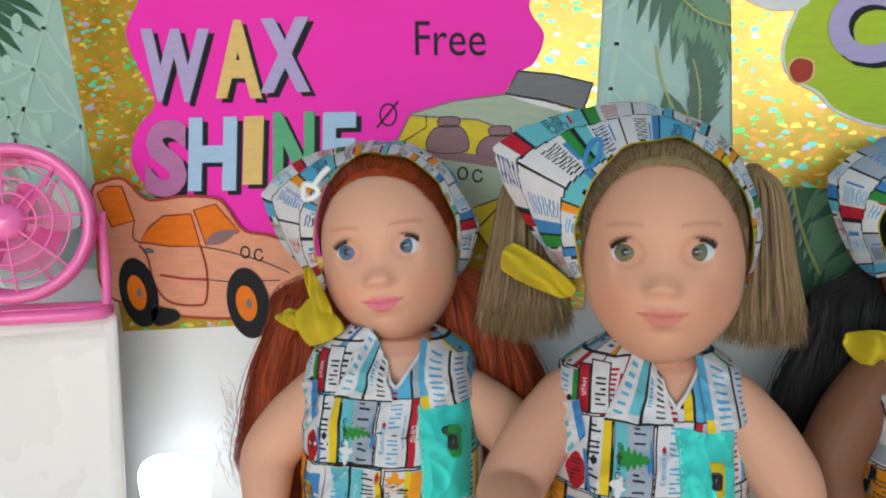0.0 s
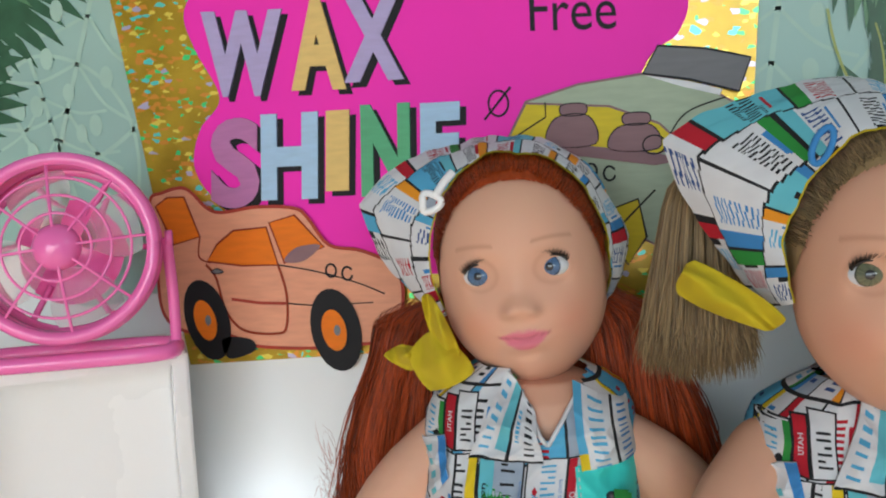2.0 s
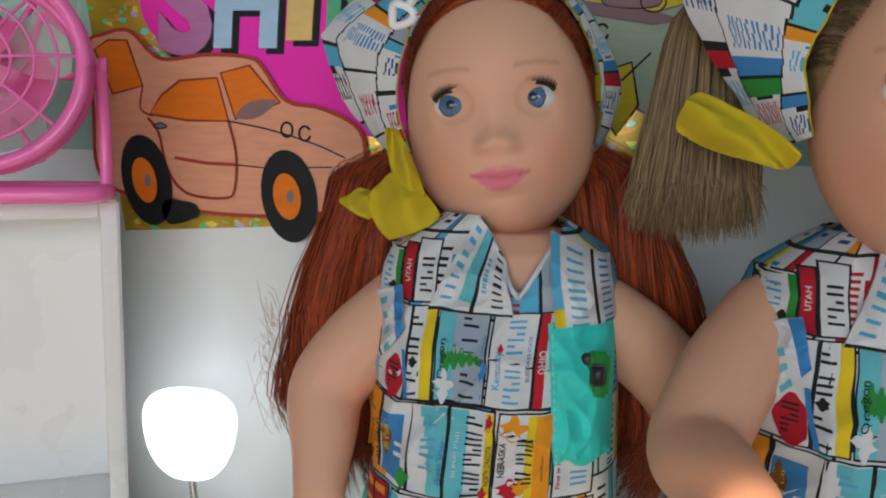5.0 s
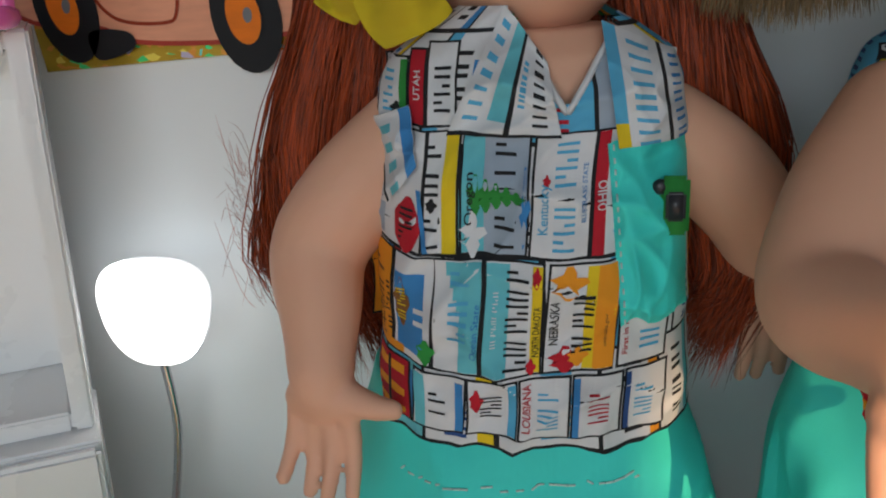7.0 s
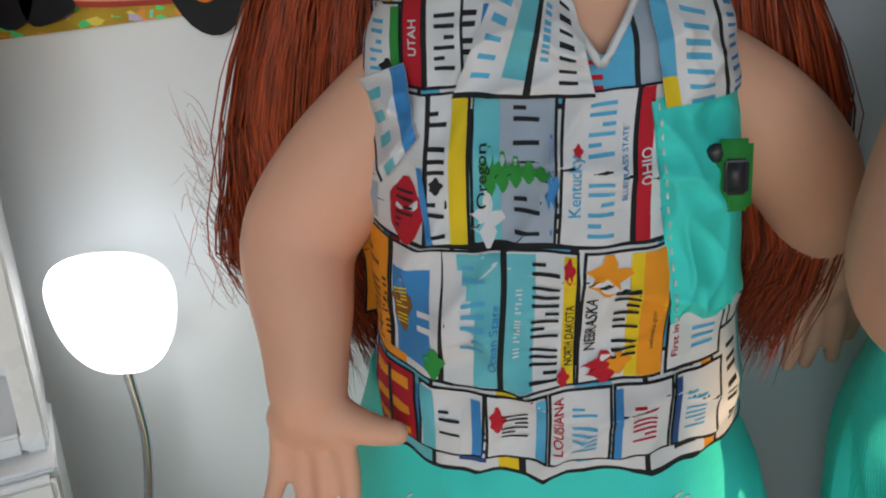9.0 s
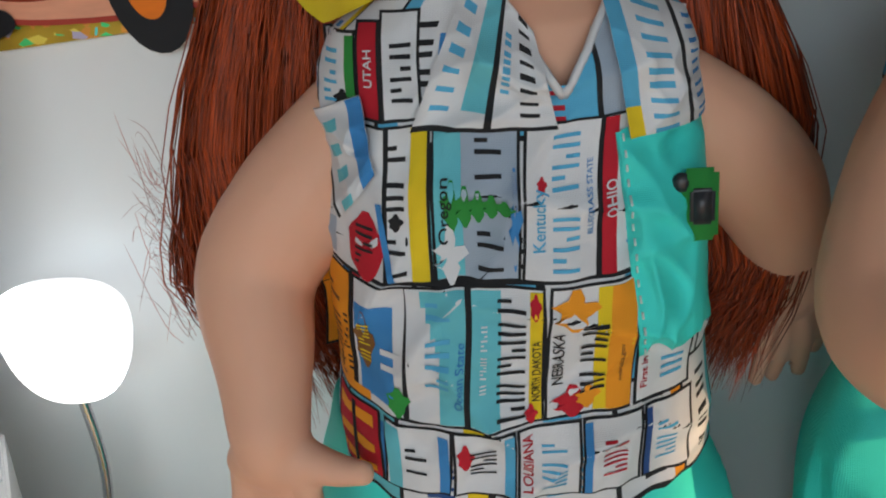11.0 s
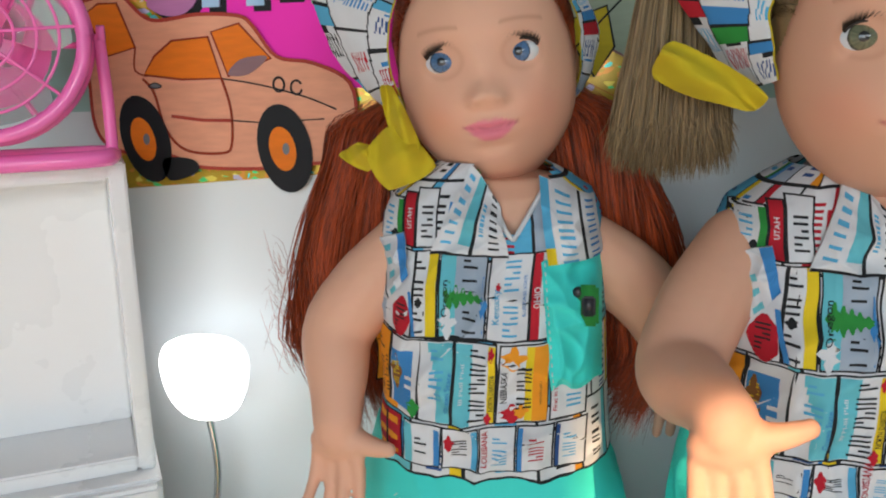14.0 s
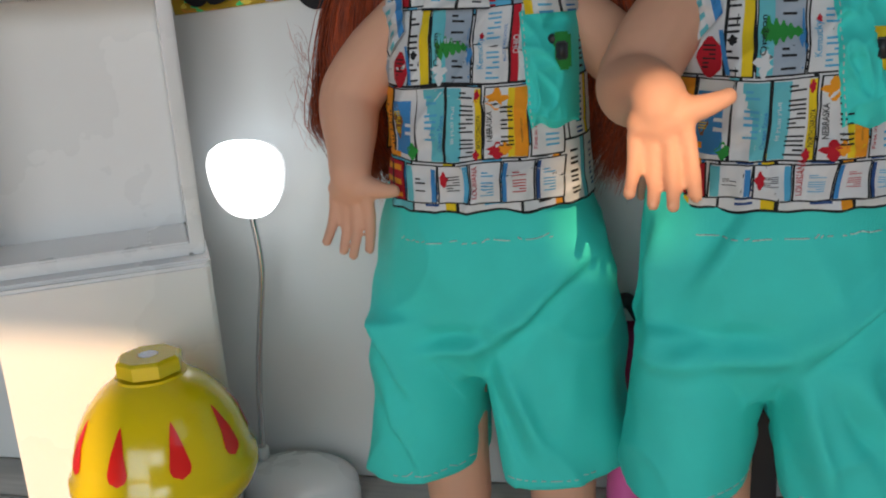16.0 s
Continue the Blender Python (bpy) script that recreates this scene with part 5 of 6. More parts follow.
def doll(name, label, cx, cy, skin, lip, iris, hair, arms, head_at, roll, yaw, style):
    """One vinyl doll as a single mesh: body, head with painted face, eyes, lashes and hair."""
    b = Painted(skin)
    body = Build()
    body.tube([(cx, cy, z) for z in ZS[:-1]], [max(0.01, a - 0.0055) for a in AS[:-1]], SKIN, 32, True, 0.82)
    hx, hy, hz = head_at
    body.tube([(cx, cy, 0.325), ((cx + hx) / 2, (cy + hy) / 2 - 0.004, 0.348), (hx, hy - 0.004, 0.375)], [0.020, 0.0150, 0.0150], SKIN, 24)
    for s in (-1, 1):
        body.tube([(cx + s * 0.030, cy, 0.19), (cx + s * 0.0305, cy - 0.001, 0.11), (cx + s * 0.0305, cy - 0.002, 0.085), (cx + s * 0.030, cy + 0.002, 0.05), (cx + s * 0.030, cy + 0.003, 0.018)], [0.025, 0.0205, 0.0195, 0.0185, 0.0145], SKIN, 24)
        body.ball((cx + s * 0.031, cy - 0.012, 0.0125), 0.0125, SKIN, 24, 14, (1.15, 2.3, 1.0))
    for sh, el, wr, fdir, tdir in arms:
        sh, el, wr, fd, td = Vector(sh), Vector(el), Vector(wr), Vector(fdir).normalized(), Vector(tdir).normalized()
        line = spline([sh, sh.lerp(el, .5) + (sh.lerp(el, .5) - Vector((cx, cy, sh.z))) * 0.06, el, el.lerp(wr, .55), wr], n=4)
        rad = np.interp(np.linspace(0, 1, len(line)), [0, .2, .45, .62, .85, 1], [0.0155, 0.0172, 0.0165, 0.0150, 0.0115, 0.0105])
        dense = spline(line, n=3)
        for q, pt in enumerate(dense):
            body.ball(pt, float(np.interp(q / (len(dense) - 1), np.linspace(0, 1, len(rad)), rad)), SKIN, 18, 12)
        body.ball(wr + fd * 0.004, 0.0100, SKIN, 16, 10)
        side = fd.cross(td).normalized()
        across = side.cross(fd).normalized()
        palm = wr + fd * 0.0085
        for k in range(5):
            body.ball(palm + across * (k - 2) * 0.0030 + fd * (0.002 - 0.0008 * abs(k - 2)), 0.0066, SKIN, 16, 10)
        for k in range(4):
            root = palm + fd * 0.005 + across * (1.5 - k) * 0.0062
            ln = (0.0245, 0.0275, 0.0260, 0.0215)[k]
            tip = root + fd * ln + across * (1.5 - k) * 0.0015 + side * (0.003 + 0.003 * (k % 2))
            for q in range(9):
                body.ball(root.lerp(tip, q / 8) - side * 0.0022 * math.sin(math.pi * q / 8), 0.0036 - 0.0009 * q / 8, SKIN, 12, 8)
            body.ball(tip, 0.0028, SKIN, 12, 8)
        t0 = wr + fd * 0.006 + across * 0.005
        t1 = t0 + td * 0.020
        for q in range(9):
            body.ball(t0.lerp(t1, q / 8) + fd * 0.0012 * math.sin(math.pi * q / 8), 0.0062 - 0.0028 * q / 8, SKIN, 12, 8)
        body.ball(t1, 0.0034, SKIN, 12, 8)
    v, f = fused(body, 0.0013, 4)
    b.add(v, f, SKIN)

    turn = Matrix.Rotation(radians(yaw), 3, "Z") @ Matrix.Rotation(radians(-roll), 3, "Y")
    R = np.array(turn)
    H = np.array(head_at)

    def put(p):
        return np.asarray(p) @ R.T + H

    # head: a dense ball whose front carries the face
    nu, nv = 190, 150
    uu, vv = np.meshgrid(np.linspace(0, 2 * np.pi, nu, endpoint=False), np.linspace(-np.pi / 2 + 0.004, np.pi / 2 - 0.004, nv))
    # poles point forward and back, so that the rings close round the face
    pole = np.sin(vv)
    rad = np.cos(vv)
    X = 0.0372 * rad * np.cos(uu)
    Zr = rad * np.sin(uu)
    Z = np.where(Zr < 0, 0.0620, 0.0460) * Zr
    X = 1.02 * X * (1 + 0.13 * np.exp(-((Zr + 0.58) / 0.36) ** 2) * np.clip(pole + 0.6, 0, 1))
    Yf = np.where(pole > 0, 0.0425, 0.0480) * pole

    def bump(x0, z0, sx, sz, amp):
        return amp * np.exp(-((X - x0) / sx) ** 2 - ((Z - z0) / sz) ** 2)
    front = np.clip((pole - 0.05) / 0.35, 0, 1)
    D = bump(0, -0.037, 0.020, 0.018, 0.0085) + bump(0, -0.053, 0.013, 0.009, 0.0045)
    D += bump(0, -0.0190, 0.0060, 0.0044, 0.0050) + bump(0, -0.0110, 0.0050, 0.0080, 0.0012) + bump(-0.0056, -0.0208, 0.0028, 0.0026, 0.0024) + bump(0.0056, -0.0208, 0.0028, 0.0026, 0.0024)
    D += bump(-0.019, -0.025, 0.011, 0.011, 0.0030) + bump(0.019, -0.025, 0.011, 0.011, 0.0030)
    D += bump(-0.0158, -0.005, 0.0085, 0.0075, -0.0028) + bump(0.0158, -0.005, 0.0085, 0.0075, -0.0028)
    D += bump(-0.0240, -0.0045, 0.0040, 0.0070, 0.0020) + bump(0.0240, -0.0045, 0.0040, 0.0070, 0.0020) + bump(-0.0158, 0.006, 0.010, 0.004, 0.0010) + bump(0.0158, 0.006, 0.010, 0.004, 0.0010)
    D += bump(0, -0.0298, 0.0090, 0.0018, 0.0018) + bump(0, -0.0353, 0.0075, 0.0022, 0.0024) + bump(0, -0.0322, 0.0100, 0.0009, -0.0016)
    D += bump(0, -0.0405, 0.0070, 0.0022, -0.0012) + bump(0, 0.018, 0.024, 0.018, 0.0015)
    Yf = Yf + D * front
    col = np.zeros(X.shape + (3,)) + np.array(skin)

    def blend(mask, rgb):
        m = np.clip(mask, 0, 1)[..., None] * (front[..., None] > 0)
        return col * (1 - m) + np.array(rgb) * m
    warm = [min(1, skin[0] * 1.10), skin[1] * 0.72, skin[2] * 0.72]
    for s in (-1, 1):
        col = blend(0.34 * np.exp(-((X - s * 0.021) / 0.010) ** 2 - ((Z + 0.027) / 0.010) ** 2), warm)
        brow = np.abs(Z - (0.0085 - 0.10 * (np.abs(X) - 0.016) ** 2 / 0.008 - 0.00)) / 0.0009
        col = blend(0.38 * np.exp(-brow ** 2) * ((s * X > 0.008) & (s * X < 0.025)), [skin[0] * .5, skin[1] * .38, skin[2] * .3])
        lid = np.exp(-(((X - s * 0.0158) / 0.0078) ** 2 + ((Z + 0.0045) / 0.0066) ** 2 - 1) ** 2 / 0.10)
        col = blend(0.25 * lid, [skin[0] * .62, skin[1] * .48, skin[2] * .42])
        col = blend(0.18 * np.exp(-((X - s * 0.0040) / 0.0016) ** 2 - ((Z + 0.0222) / 0.0011) ** 2), [skin[0] * .6, skin[1] * .4, skin[2] * .35])
    w = np.clip(1 - (np.abs(X) / 0.0118) ** 1.5, 0, 1)
    upper = 0.0044 * w * (1 - 0.22 * np.exp(-(X / 0.0022) ** 2))
    lower = 0.0057 * np.clip(1 - (np.abs(X) / 0.0108) ** 2, 0, 1)
    dz = Z + 0.0322 - 9 * X ** 2
    lipmask = np.where(dz > 0, np.clip((upper - dz) / 0.0007, 0, 1), np.clip((lower + dz) / 0.0009, 0, 1))
    col = blend(lipmask * (np.abs(X) < 0.0122) * (pole > 0.3), lip)
    col = blend(0.55 * np.exp(-(dz / 0.0005) ** 2) * (np.abs(X) < 0.0118) * (pole > 0.3), [lip[0] * .5, lip[1] * .4, lip[2] * .4])
    P = np.stack([X, -Yf, Z], -1).reshape(-1, 3)
    fs = [(j * nu + i, (j + 1) * nu + i, (j + 1) * nu + (i + 1) % nu, j * nu + (i + 1) % nu) for j in range(nv - 1) for i in range(nu)]
    fs.append(tuple(range(nu)))
    fs.append(tuple(reversed(range((nv - 1) * nu, nv * nu))))
    b.add(put(P), fs, SKIN, col.reshape(-1, 3))
    for s in (-1, 1):
        ear = Build()
        ear.ball((0, 0, 0), 0.006, SKIN, 14, 10, (0.5, 0.9, 1.4))
        b.add(put(np.concatenate(ear.v) + np.array((s * 0.0372, 0.004, -0.012))), ear.f, SKIN)

    # eyes
    for s in (-1, 1):
        n1, n2 = 40, 44
        th, ph = np.meshgrid(np.linspace(0, 2 * np.pi, n1, endpoint=False), np.linspace(0.001, 1.5, n2))
        re, gaze = 0.0085, 0.0008
        ex, ez = re * np.sin(ph) * np.cos(th), re * np.sin(ph) * np.sin(th)
        ey = -re * np.cos(ph)
        rr = np.hypot(ex + gaze, ez * 0.70 - 0.0003)
        ic = np.zeros(ex.shape + (3,)) + np.array((0.72, 0.73, 0.75))
        gap = 0.0047
        ring = rr < gap
        ir = np.array(iris)
        spokes = (0.8 + 0.25 * np.sin(th * 17) * np.sin(th * 5 + 1))[..., None]
        shade = (0.75 + 0.5 * (rr / gap))[..., None]
        ic = np.where(ring[..., None], ir * spokes * shade, ic)
        ic = np.where(((rr > 0.0042) & ring)[..., None], ir * 0.22, ic)
        ic = np.where((rr < 0.0017)[..., None], np.array((0.004, 0.004, 0.006)), ic)
        E = np.stack([ex + s * 0.0154 - 0.0002, ey - 0.0305, ez * 0.70 - 0.0045], -1).reshape(-1, 3)
        fe = [(j * n1 + i, j * n1 + (i + 1) % n1, (j + 1) * n1 + (i + 1) % n1, (j + 1) * n1 + i) for j in range(n2 - 1) for i in range(n1)]
        b.add(put(E), [q[::-1] for q in fe], SKIN_GLOSS, ic.reshape(-1, 3))
        # upper lid line and lashes
        lv, lf = [], []
        lid = Build()
        lid.tube([(s * 0.0154 + 0.0070 * math.cos(q), -0.0366 - 0.0010 * math.sin(q), 0.0050 * math.sin(q) - 0.0044) for q in np.linspace(0.10, 0.90, 17) * math.pi], 0.00042, LASH, 6)
        b.add(put(np.concatenate(lid.v)), lid.f, LASH)
        for k in range(34):
            a = math.pi * (0.88 - 0.76 * k / 33)
            x0, z0 = 0.0071 * math.cos(a), 0.0050 * math.sin(a) - 0.0043
            x1, z1 = 0.0086 * math.cos(a), z0 + 0.0030 + 0.0006 * math.sin(k * 2.1)
            base = np.array((s * 0.0158 + x0, -0.0372, z0))
            tip = np.array((s * 0.0158 + x1, -0.0415, z1))
            i = len(lv)
            lv += [base - (0.00030, 0, 0), base + (0.00030, 0, 0), tip]
            lf.append((i, i + 1, i + 2))
        b.add(put(lv), lf, LASH)

    # hair on the head
    def cap(u, v):
        th, ph = 2 * math.pi * u, -math.pi / 2 + math.pi * v
        pole_, r_ = math.sin(ph), math.cos(ph)
        x = 0.0392 * r_ * math.cos(th)
        z = (0.0545 if math.sin(th) < 0 else 0.0485) * r_ * math.sin(th)
        y = -(0.0438 if pole_ > 0 else 0.0515) * pole_
        k = 1.0 + 0.02 * noise.noise(Vector((x * 260, y * 40, z * 40)))
        return (x * k, y * k, z * k)

    def hairline(p):
        x, y, z = p
        if y > 0.006:
            return z > -0.040
        return (x / (0.0350 + 0.22 * max(0.0, 0.006 - z))) ** 2 + (z / 0.0345 if z > 0 else z / 0.060) ** 2 > 1.0 and z > -0.030
    cb = Build()
    cb.grid(cap, 200, 150, hair, True, hairline)
    b.add(put(np.concatenate(cb.v)), cb.f, hair)

    rng = np.random.default_rng(style["seed"])

    def hang(ctrl, w, m):
        """Many fine fibres at once, each a smooth line through its row of control points."""
        ctrl = np.asarray(ctrl)
        k = ctrl.shape[1]
        t = np.linspace(0, k - 1, (k - 1) * 3 + 1)
        seg = np.clip(t.astype(int), 0, k - 2)
        fr = (t - seg)[None, :, None]
        p0, p1, p2, p3 = (ctrl[:, np.clip(seg + q, 0, k - 1)] for q in (-1, 0, 1, 2))
        line = 0.5 * (2 * p1 + (p2 - p0) * fr + (2 * p0 - 5 * p1 + 4 * p2 - p3) * fr ** 2 + (3 * p1 - p0 - 3 * p2 + p3) * fr ** 3)
        cnt, n = line.shape[:2]
        taper = np.clip((1.02 - np.linspace(0, 1, n)) * 5, 0.15, 1)[None, :, None]
        spin = rng.uniform(0, 6.28, (cnt, 1))
        ring = []
        for q in range(3):
            off = np.stack([np.cos(spin + q * 2.094), np.sin(spin + q * 2.094), 0 * spin], -1)
            ring.append(line + off * w[:, None, None] * taper)
        vs = np.stack(ring, 2).reshape(-1, 3)
        base = (np.arange(cnt)[:, None] * n + np.arange(n - 1)[None, :]).reshape(-1) * 3
        fs = np.concatenate([np.stack([base + q, base + (q + 1) % 3, base + 3 + (q + 1) % 3, base + 3 + q], -1) for q in range(3)])
        b.add(vs, fs.tolist(), m)

    # combed fibres from the hairline back under the scarf
    cnt = 1100
    th = rng.uniform(radians(5), radians(175), cnt)
    r0 = 0.80 + 0.11 * np.exp(-(th / 0.38) ** 2) + 0.11 * np.exp(-((math.pi - th) / 0.38) ** 2) + 0.012 * rng.normal(0, 1, cnt)
    rows = []
    for k in range(5):
        r = np.clip(r0 + 0.05 * k, 0, 1)
        pole_ = np.sqrt(1 - r * r)
        g = 1.012 + 0.004 * rng.normal(0, 1, cnt)
        wob = 0.012 * rng.normal(0, 1, cnt)
        rows.append(np.stack([0.0392 * r * np.cos(th + wob) * g, -0.0438 * pole_ * g, 0.0485 * r * np.sin(th + wob) * g], -1))
    hang(np.stack([put(q) for q in rows], 1), rng.uniform(0.00018, 0.00034, cnt), hair)
    if style["kind"] == "long":
        cnt = style["count"]
        lock = rng.integers(0, 70, cnt)
        lu, ld = np.sort(rng.uniform(-1, 1, 70)), rng.uniform(0, 1, 70)
        u = np.clip(lu[lock] + rng.normal(0, 0.06, cnt), -1, 1)
        dep = np.clip(ld[lock] + rng.normal(0, 0.12, cnt), 0, 1)
        lend, lwave = rng.uniform(0.228, 0.266, 70)[lock], rng.uniform(0, 6.28, 70)[lock]
        sgn = np.sign(u)
        edge = np.where(u < 0, style["left"], style["right"])
        jit = lambda sd: rng.normal(0, sd, cnt)
        end_x = cx + edge * np.abs(u) ** 0.75
        root = np.stack([hx + 0.036 * u, hy + 0.012 + 0.034 * (1 - u * u) * dep, hz - 0.006 - 0.022 * np.abs(u) + jit(0.004)], -1)
        mid = np.stack([hx + (end_x - hx) * 0.76 + sgn * 0.006, cy + 0.014 + 0.026 * dep, 0.352 + jit(0.003)], -1)
        up = (root + mid) / 2 + np.stack([sgn * 0.015 * np.abs(u), 0 * u, 0.002 + 0 * u], -1)
        lw = 0.004 * np.sin(lwave)
        low = np.stack([end_x + lw + jit(0.0024), cy + 0.012 + 0.034 * dep, 0.305 + jit(0.002)], -1)
        low2 = np.stack([end_x - lw * 1.2 + jit(0.0030), cy + 0.010 + 0.036 * dep, 0.262 + jit(0.002)], -1)
        end = np.stack([end_x - sgn * (0.006 + 0.008 * np.abs(np.cos(lwave))) + jit(0.002), cy + 0.004 + 0.036 * dep, lend + jit(0.006)], -1)
        hang(np.stack([root, up, mid, low, low2, end], 1), rng.uniform(0.00016, 0.00036, cnt), hair)
        fc = 70
        p = np.stack([cx - style["fly"] + rng.normal(0, 0.002, fc), cy + 0.01 + rng.normal(0, 0.004, fc), rng.uniform(0.25, 0.305, fc)], -1)
        q1 = p + np.stack([-rng.uniform(0.001, 0.006, fc), 0 * p[:, 0], rng.normal(0.003, 0.004, fc)], -1)
        q2 = q1 + np.stack([-rng.uniform(0.001, 0.008, fc), 0 * p[:, 0], rng.normal(0.003, 0.007, fc)], -1)
        hang(np.stack([p, q1, q2], 1), np.full(fc, 0.00009), hair)
    for root, spread, drop_z, cnt, side in style.get("bunches", ()):
        root = np.array(root)
        a, q = rng.uniform(0, 6.28, cnt), np.sqrt(rng.uniform(0, 1, cnt))
        tuft = np.round(a * 3) / 3
        a = 0.3 * tuft + 0.7 * a
        ox, oy = np.cos(a) * q, np.sin(a) * q * 0.8
        jit = lambda sd: rng.normal(0, sd, cnt)
        o = np.zeros(cnt)
        p0 = root + np.stack([ox * 0.004, oy * 0.004, oy * 0.003], -1)
        p1 = root + np.stack([side * 0.004 + ox * spread * 0.55, oy * spread * 0.6, -0.010 + 0.006 * (1 - q)], -1)
        p2 = root + np.stack([side * 0.005 + ox * spread * 0.8, oy * spread * 0.8, o - 0.040], -1)
        p3 = root + np.stack([side * 0.006 + ox * spread * 0.95 + jit(0.001), oy * spread * 0.9, o - 0.066], -1)
        p4 = root + np.stack([side * 0.006 + ox * spread * 1.08 + jit(0.0018), oy * spread, -drop_z * rng.uniform(0.84, 1.04, cnt) + 0.006 * q], -1)
        hang(np.stack([p0, p1, p2, p3, p4], 1), rng.uniform(0.00018, 0.0004, cnt), hair)
    ob = b.make_painted(name, (cx, cy, 0.0))
    return tagged(ob, label, "doll", "dolls in a row")


def scarf(head_at, roll, yaw, seed, label, degs, reach, knot):
    """A printed cotton head scarf, wide at the sides, tied under the hair with its yellow lining showing."""
    hx, hy, hz = head_at
    ob = thing("head_scarf", head_at, label, "head scarf", "doll clothes")
    R = np.array(Matrix.Rotation(radians(yaw), 3, "Z") @ Matrix.Rotation(radians(-roll), 3, "Y"))

    def point(u, w, grow=0.0):
        deg = degs[0] + (degs[-1] - degs[0]) * u
        a = radians(deg)
        top = max(0.0, math.cos(a))
        inner = 1.055 - 0.09 * top + grow
        out = float(np.interp(deg, degs, reach)) + grow
        r = inner + (out - inner) * w ** 0.85 + 0.045 * math.sin(math.pi * w)
        yf = 0.0190 * top ** 1.4 + 0.0120 * (1 - top)
        width = 0.046 * math.exp(-(deg / 42) ** 2) + 0.024 * (1 - math.exp(-(deg / 42) ** 2))
        x, z = 0.0392 * r * math.sin(a), 0.0482 * r * math.cos(a) + 0.0006
        y = -yf + width * w
        k = 0.0020 * noise.noise(Vector((u * 12, w * 4, seed))) + 0.0006 * noise.noise(Vector((u * 40, w * 12, seed)))
        p = np.array((x * (1 + k * 20), y + k, z * (1 + k * 20)))
        return tuple(p @ R.T + np.array(head_at))
    b = Build()
    cloth_grid(b, lambda u, v: point(u, v), 230, 60, lambda u, v: plate_ink(u * 0.21 + seed * 0.013, v * 0.058 + u * 0.05 + seed * 0.011, seed + 5, 0.020, 0.030))
    b.make("band", ob, "cotton printed with coloured plates")
    b = Build()
    b.grid(lambda u, v: point(u, v, -0.018), 90, 14, YELLOW_CLOTH)
    b.make("lining", ob, "yellow cotton lining")
    for pts in knot:
        b = Build()
        p00, p10, p11, p01 = [np.array(p) for p in pts]

        def cloth(u, v):
            su, sv = 2 * u - 1, 2 * v - 1
            ru, rv = 0.5 + 0.5 * su * math.sqrt(1 - 0.3 * sv * sv), 0.5 + 0.5 * sv * math.sqrt(1 - 0.3 * su * su)
            p = (1 - rv) * ((1 - ru) * p00 + ru * p10) + rv * ((1 - ru) * p01 + ru * p11)
            nrm = np.array((0.15, -1, 0.2))
            k = 0.3 * min(np.linalg.norm(p10 - p00), np.linalg.norm(p01 - p00)) * math.sin(math.pi * u) * math.sin(math.pi * v) + 0.0030 * math.sin(7 * u + 4 * v + seed) + 0.003 * noise.noise(Vector((u * 3, v * 3, seed)))
            return p + nrm * k
        b.grid(cloth, 24, 24, YELLOW_CLOTH)
        b.grid(lambda u, v: cloth(1 - u, v) + np.array((0, 0.0016, 0)), 24, 24, YELLOW_CLOTH)
        b.make("knot", ob, "yellow cotton knot")
    return ob


# first doll, red hair
D1, D2, D3 = (-0.015, 0.535), (0.1245, 0.511), (0.285, 0.545)
H1, H2, H3 = (-0.0185, 0.5460, 0.4025), (0.131, 0.4930, 0.4060), (0.283, 0.552, 0.405)
PEACH = (0.74, 0.41, 0.28)
doll("doll", "doll with long auburn hair, blue eyes and peach vinyl skin", *D1, PEACH, (0.74, 0.21, 0.27), (0.085, 0.18, 0.34), HAIR_RED,
     [((-0.0535, 0.526, 0.316), (-0.0825, 0.516, 0.281), (-0.0790, 0.494, 0.248), (-0.02, -0.10, -1), (0.85, -0.25, -0.15)),
      ((0.0265, 0.533, 0.315), (0.0560, 0.546, 0.286), (0.0680, 0.560, 0.256), (0.1, 0.10, -1), (-0.85, -0.25, -0.15))],
     H1, 6.3, 4.0, {"kind": "long", "seed": 3, "count": 11000, "left": -0.099, "right": 0.080, "fly": 0.098})
shirt(*D1, 1, "sleeveless doll blouse printed with licence plates, teal pocket", (0.0230, 0.0475), (0.0415, 0.3000, INK["g"]), 0.2275)
shorts(D1[0] - 0.0035, D1[1], 2, "knee-long teal cotton doll shorts with white stitches", 1.07, creases=(
    (0.003, 0.160, 0.040, 0.196, 0.0050, 0.0042), (0.001, 0.158, -0.030, 0.152, 0.0045, 0.0036), (-0.054, 0.180, -0.034, 0.135, 0.0050, 0.0045),
    (-0.046, 0.128, -0.030, 0.088, 0.0050, 0.0034), (0.010, 0.146, 0.024, 0.098, 0.0045, 0.0038),
    (-0.020, 0.150, -0.006, 0.118, 0.0040, 0.0030)))
scarf(H1, 6.3, 4.0, 1, "printed doll head scarf with yellow knot, on auburn hair",
      (-118, -98, -82, -71, -47, -27, 0, 40, 71, 91, 108, 122), (1.22, 1.52, 1.80, 2.06, 1.52, 1.24, 1.08, 1.12, 1.20, 1.28, 1.20, 1.06),
      [((-0.0700, 0.524, 0.3590), (-0.0552, 0.518, 0.3735), (-0.0315, 0.508, 0.354), (-0.0579, 0.514, 0.3415)),
       ((-0.0837, 0.53, 0.357), (-0.0721, 0.526, 0.3636), (-0.0602, 0.522, 0.3598), (-0.0673, 0.524, 0.3492)),
       ((-0.0601, 0.516, 0.3878), (-0.0531, 0.512, 0.3884), (-0.0392, 0.508, 0.3593), (-0.0538, 0.514, 0.3608))])
b = Build()
clip = thing("hair_clip", (-0.049, 0.508, 0.43), "small white plastic hair clip on the scarf", "hair clip")
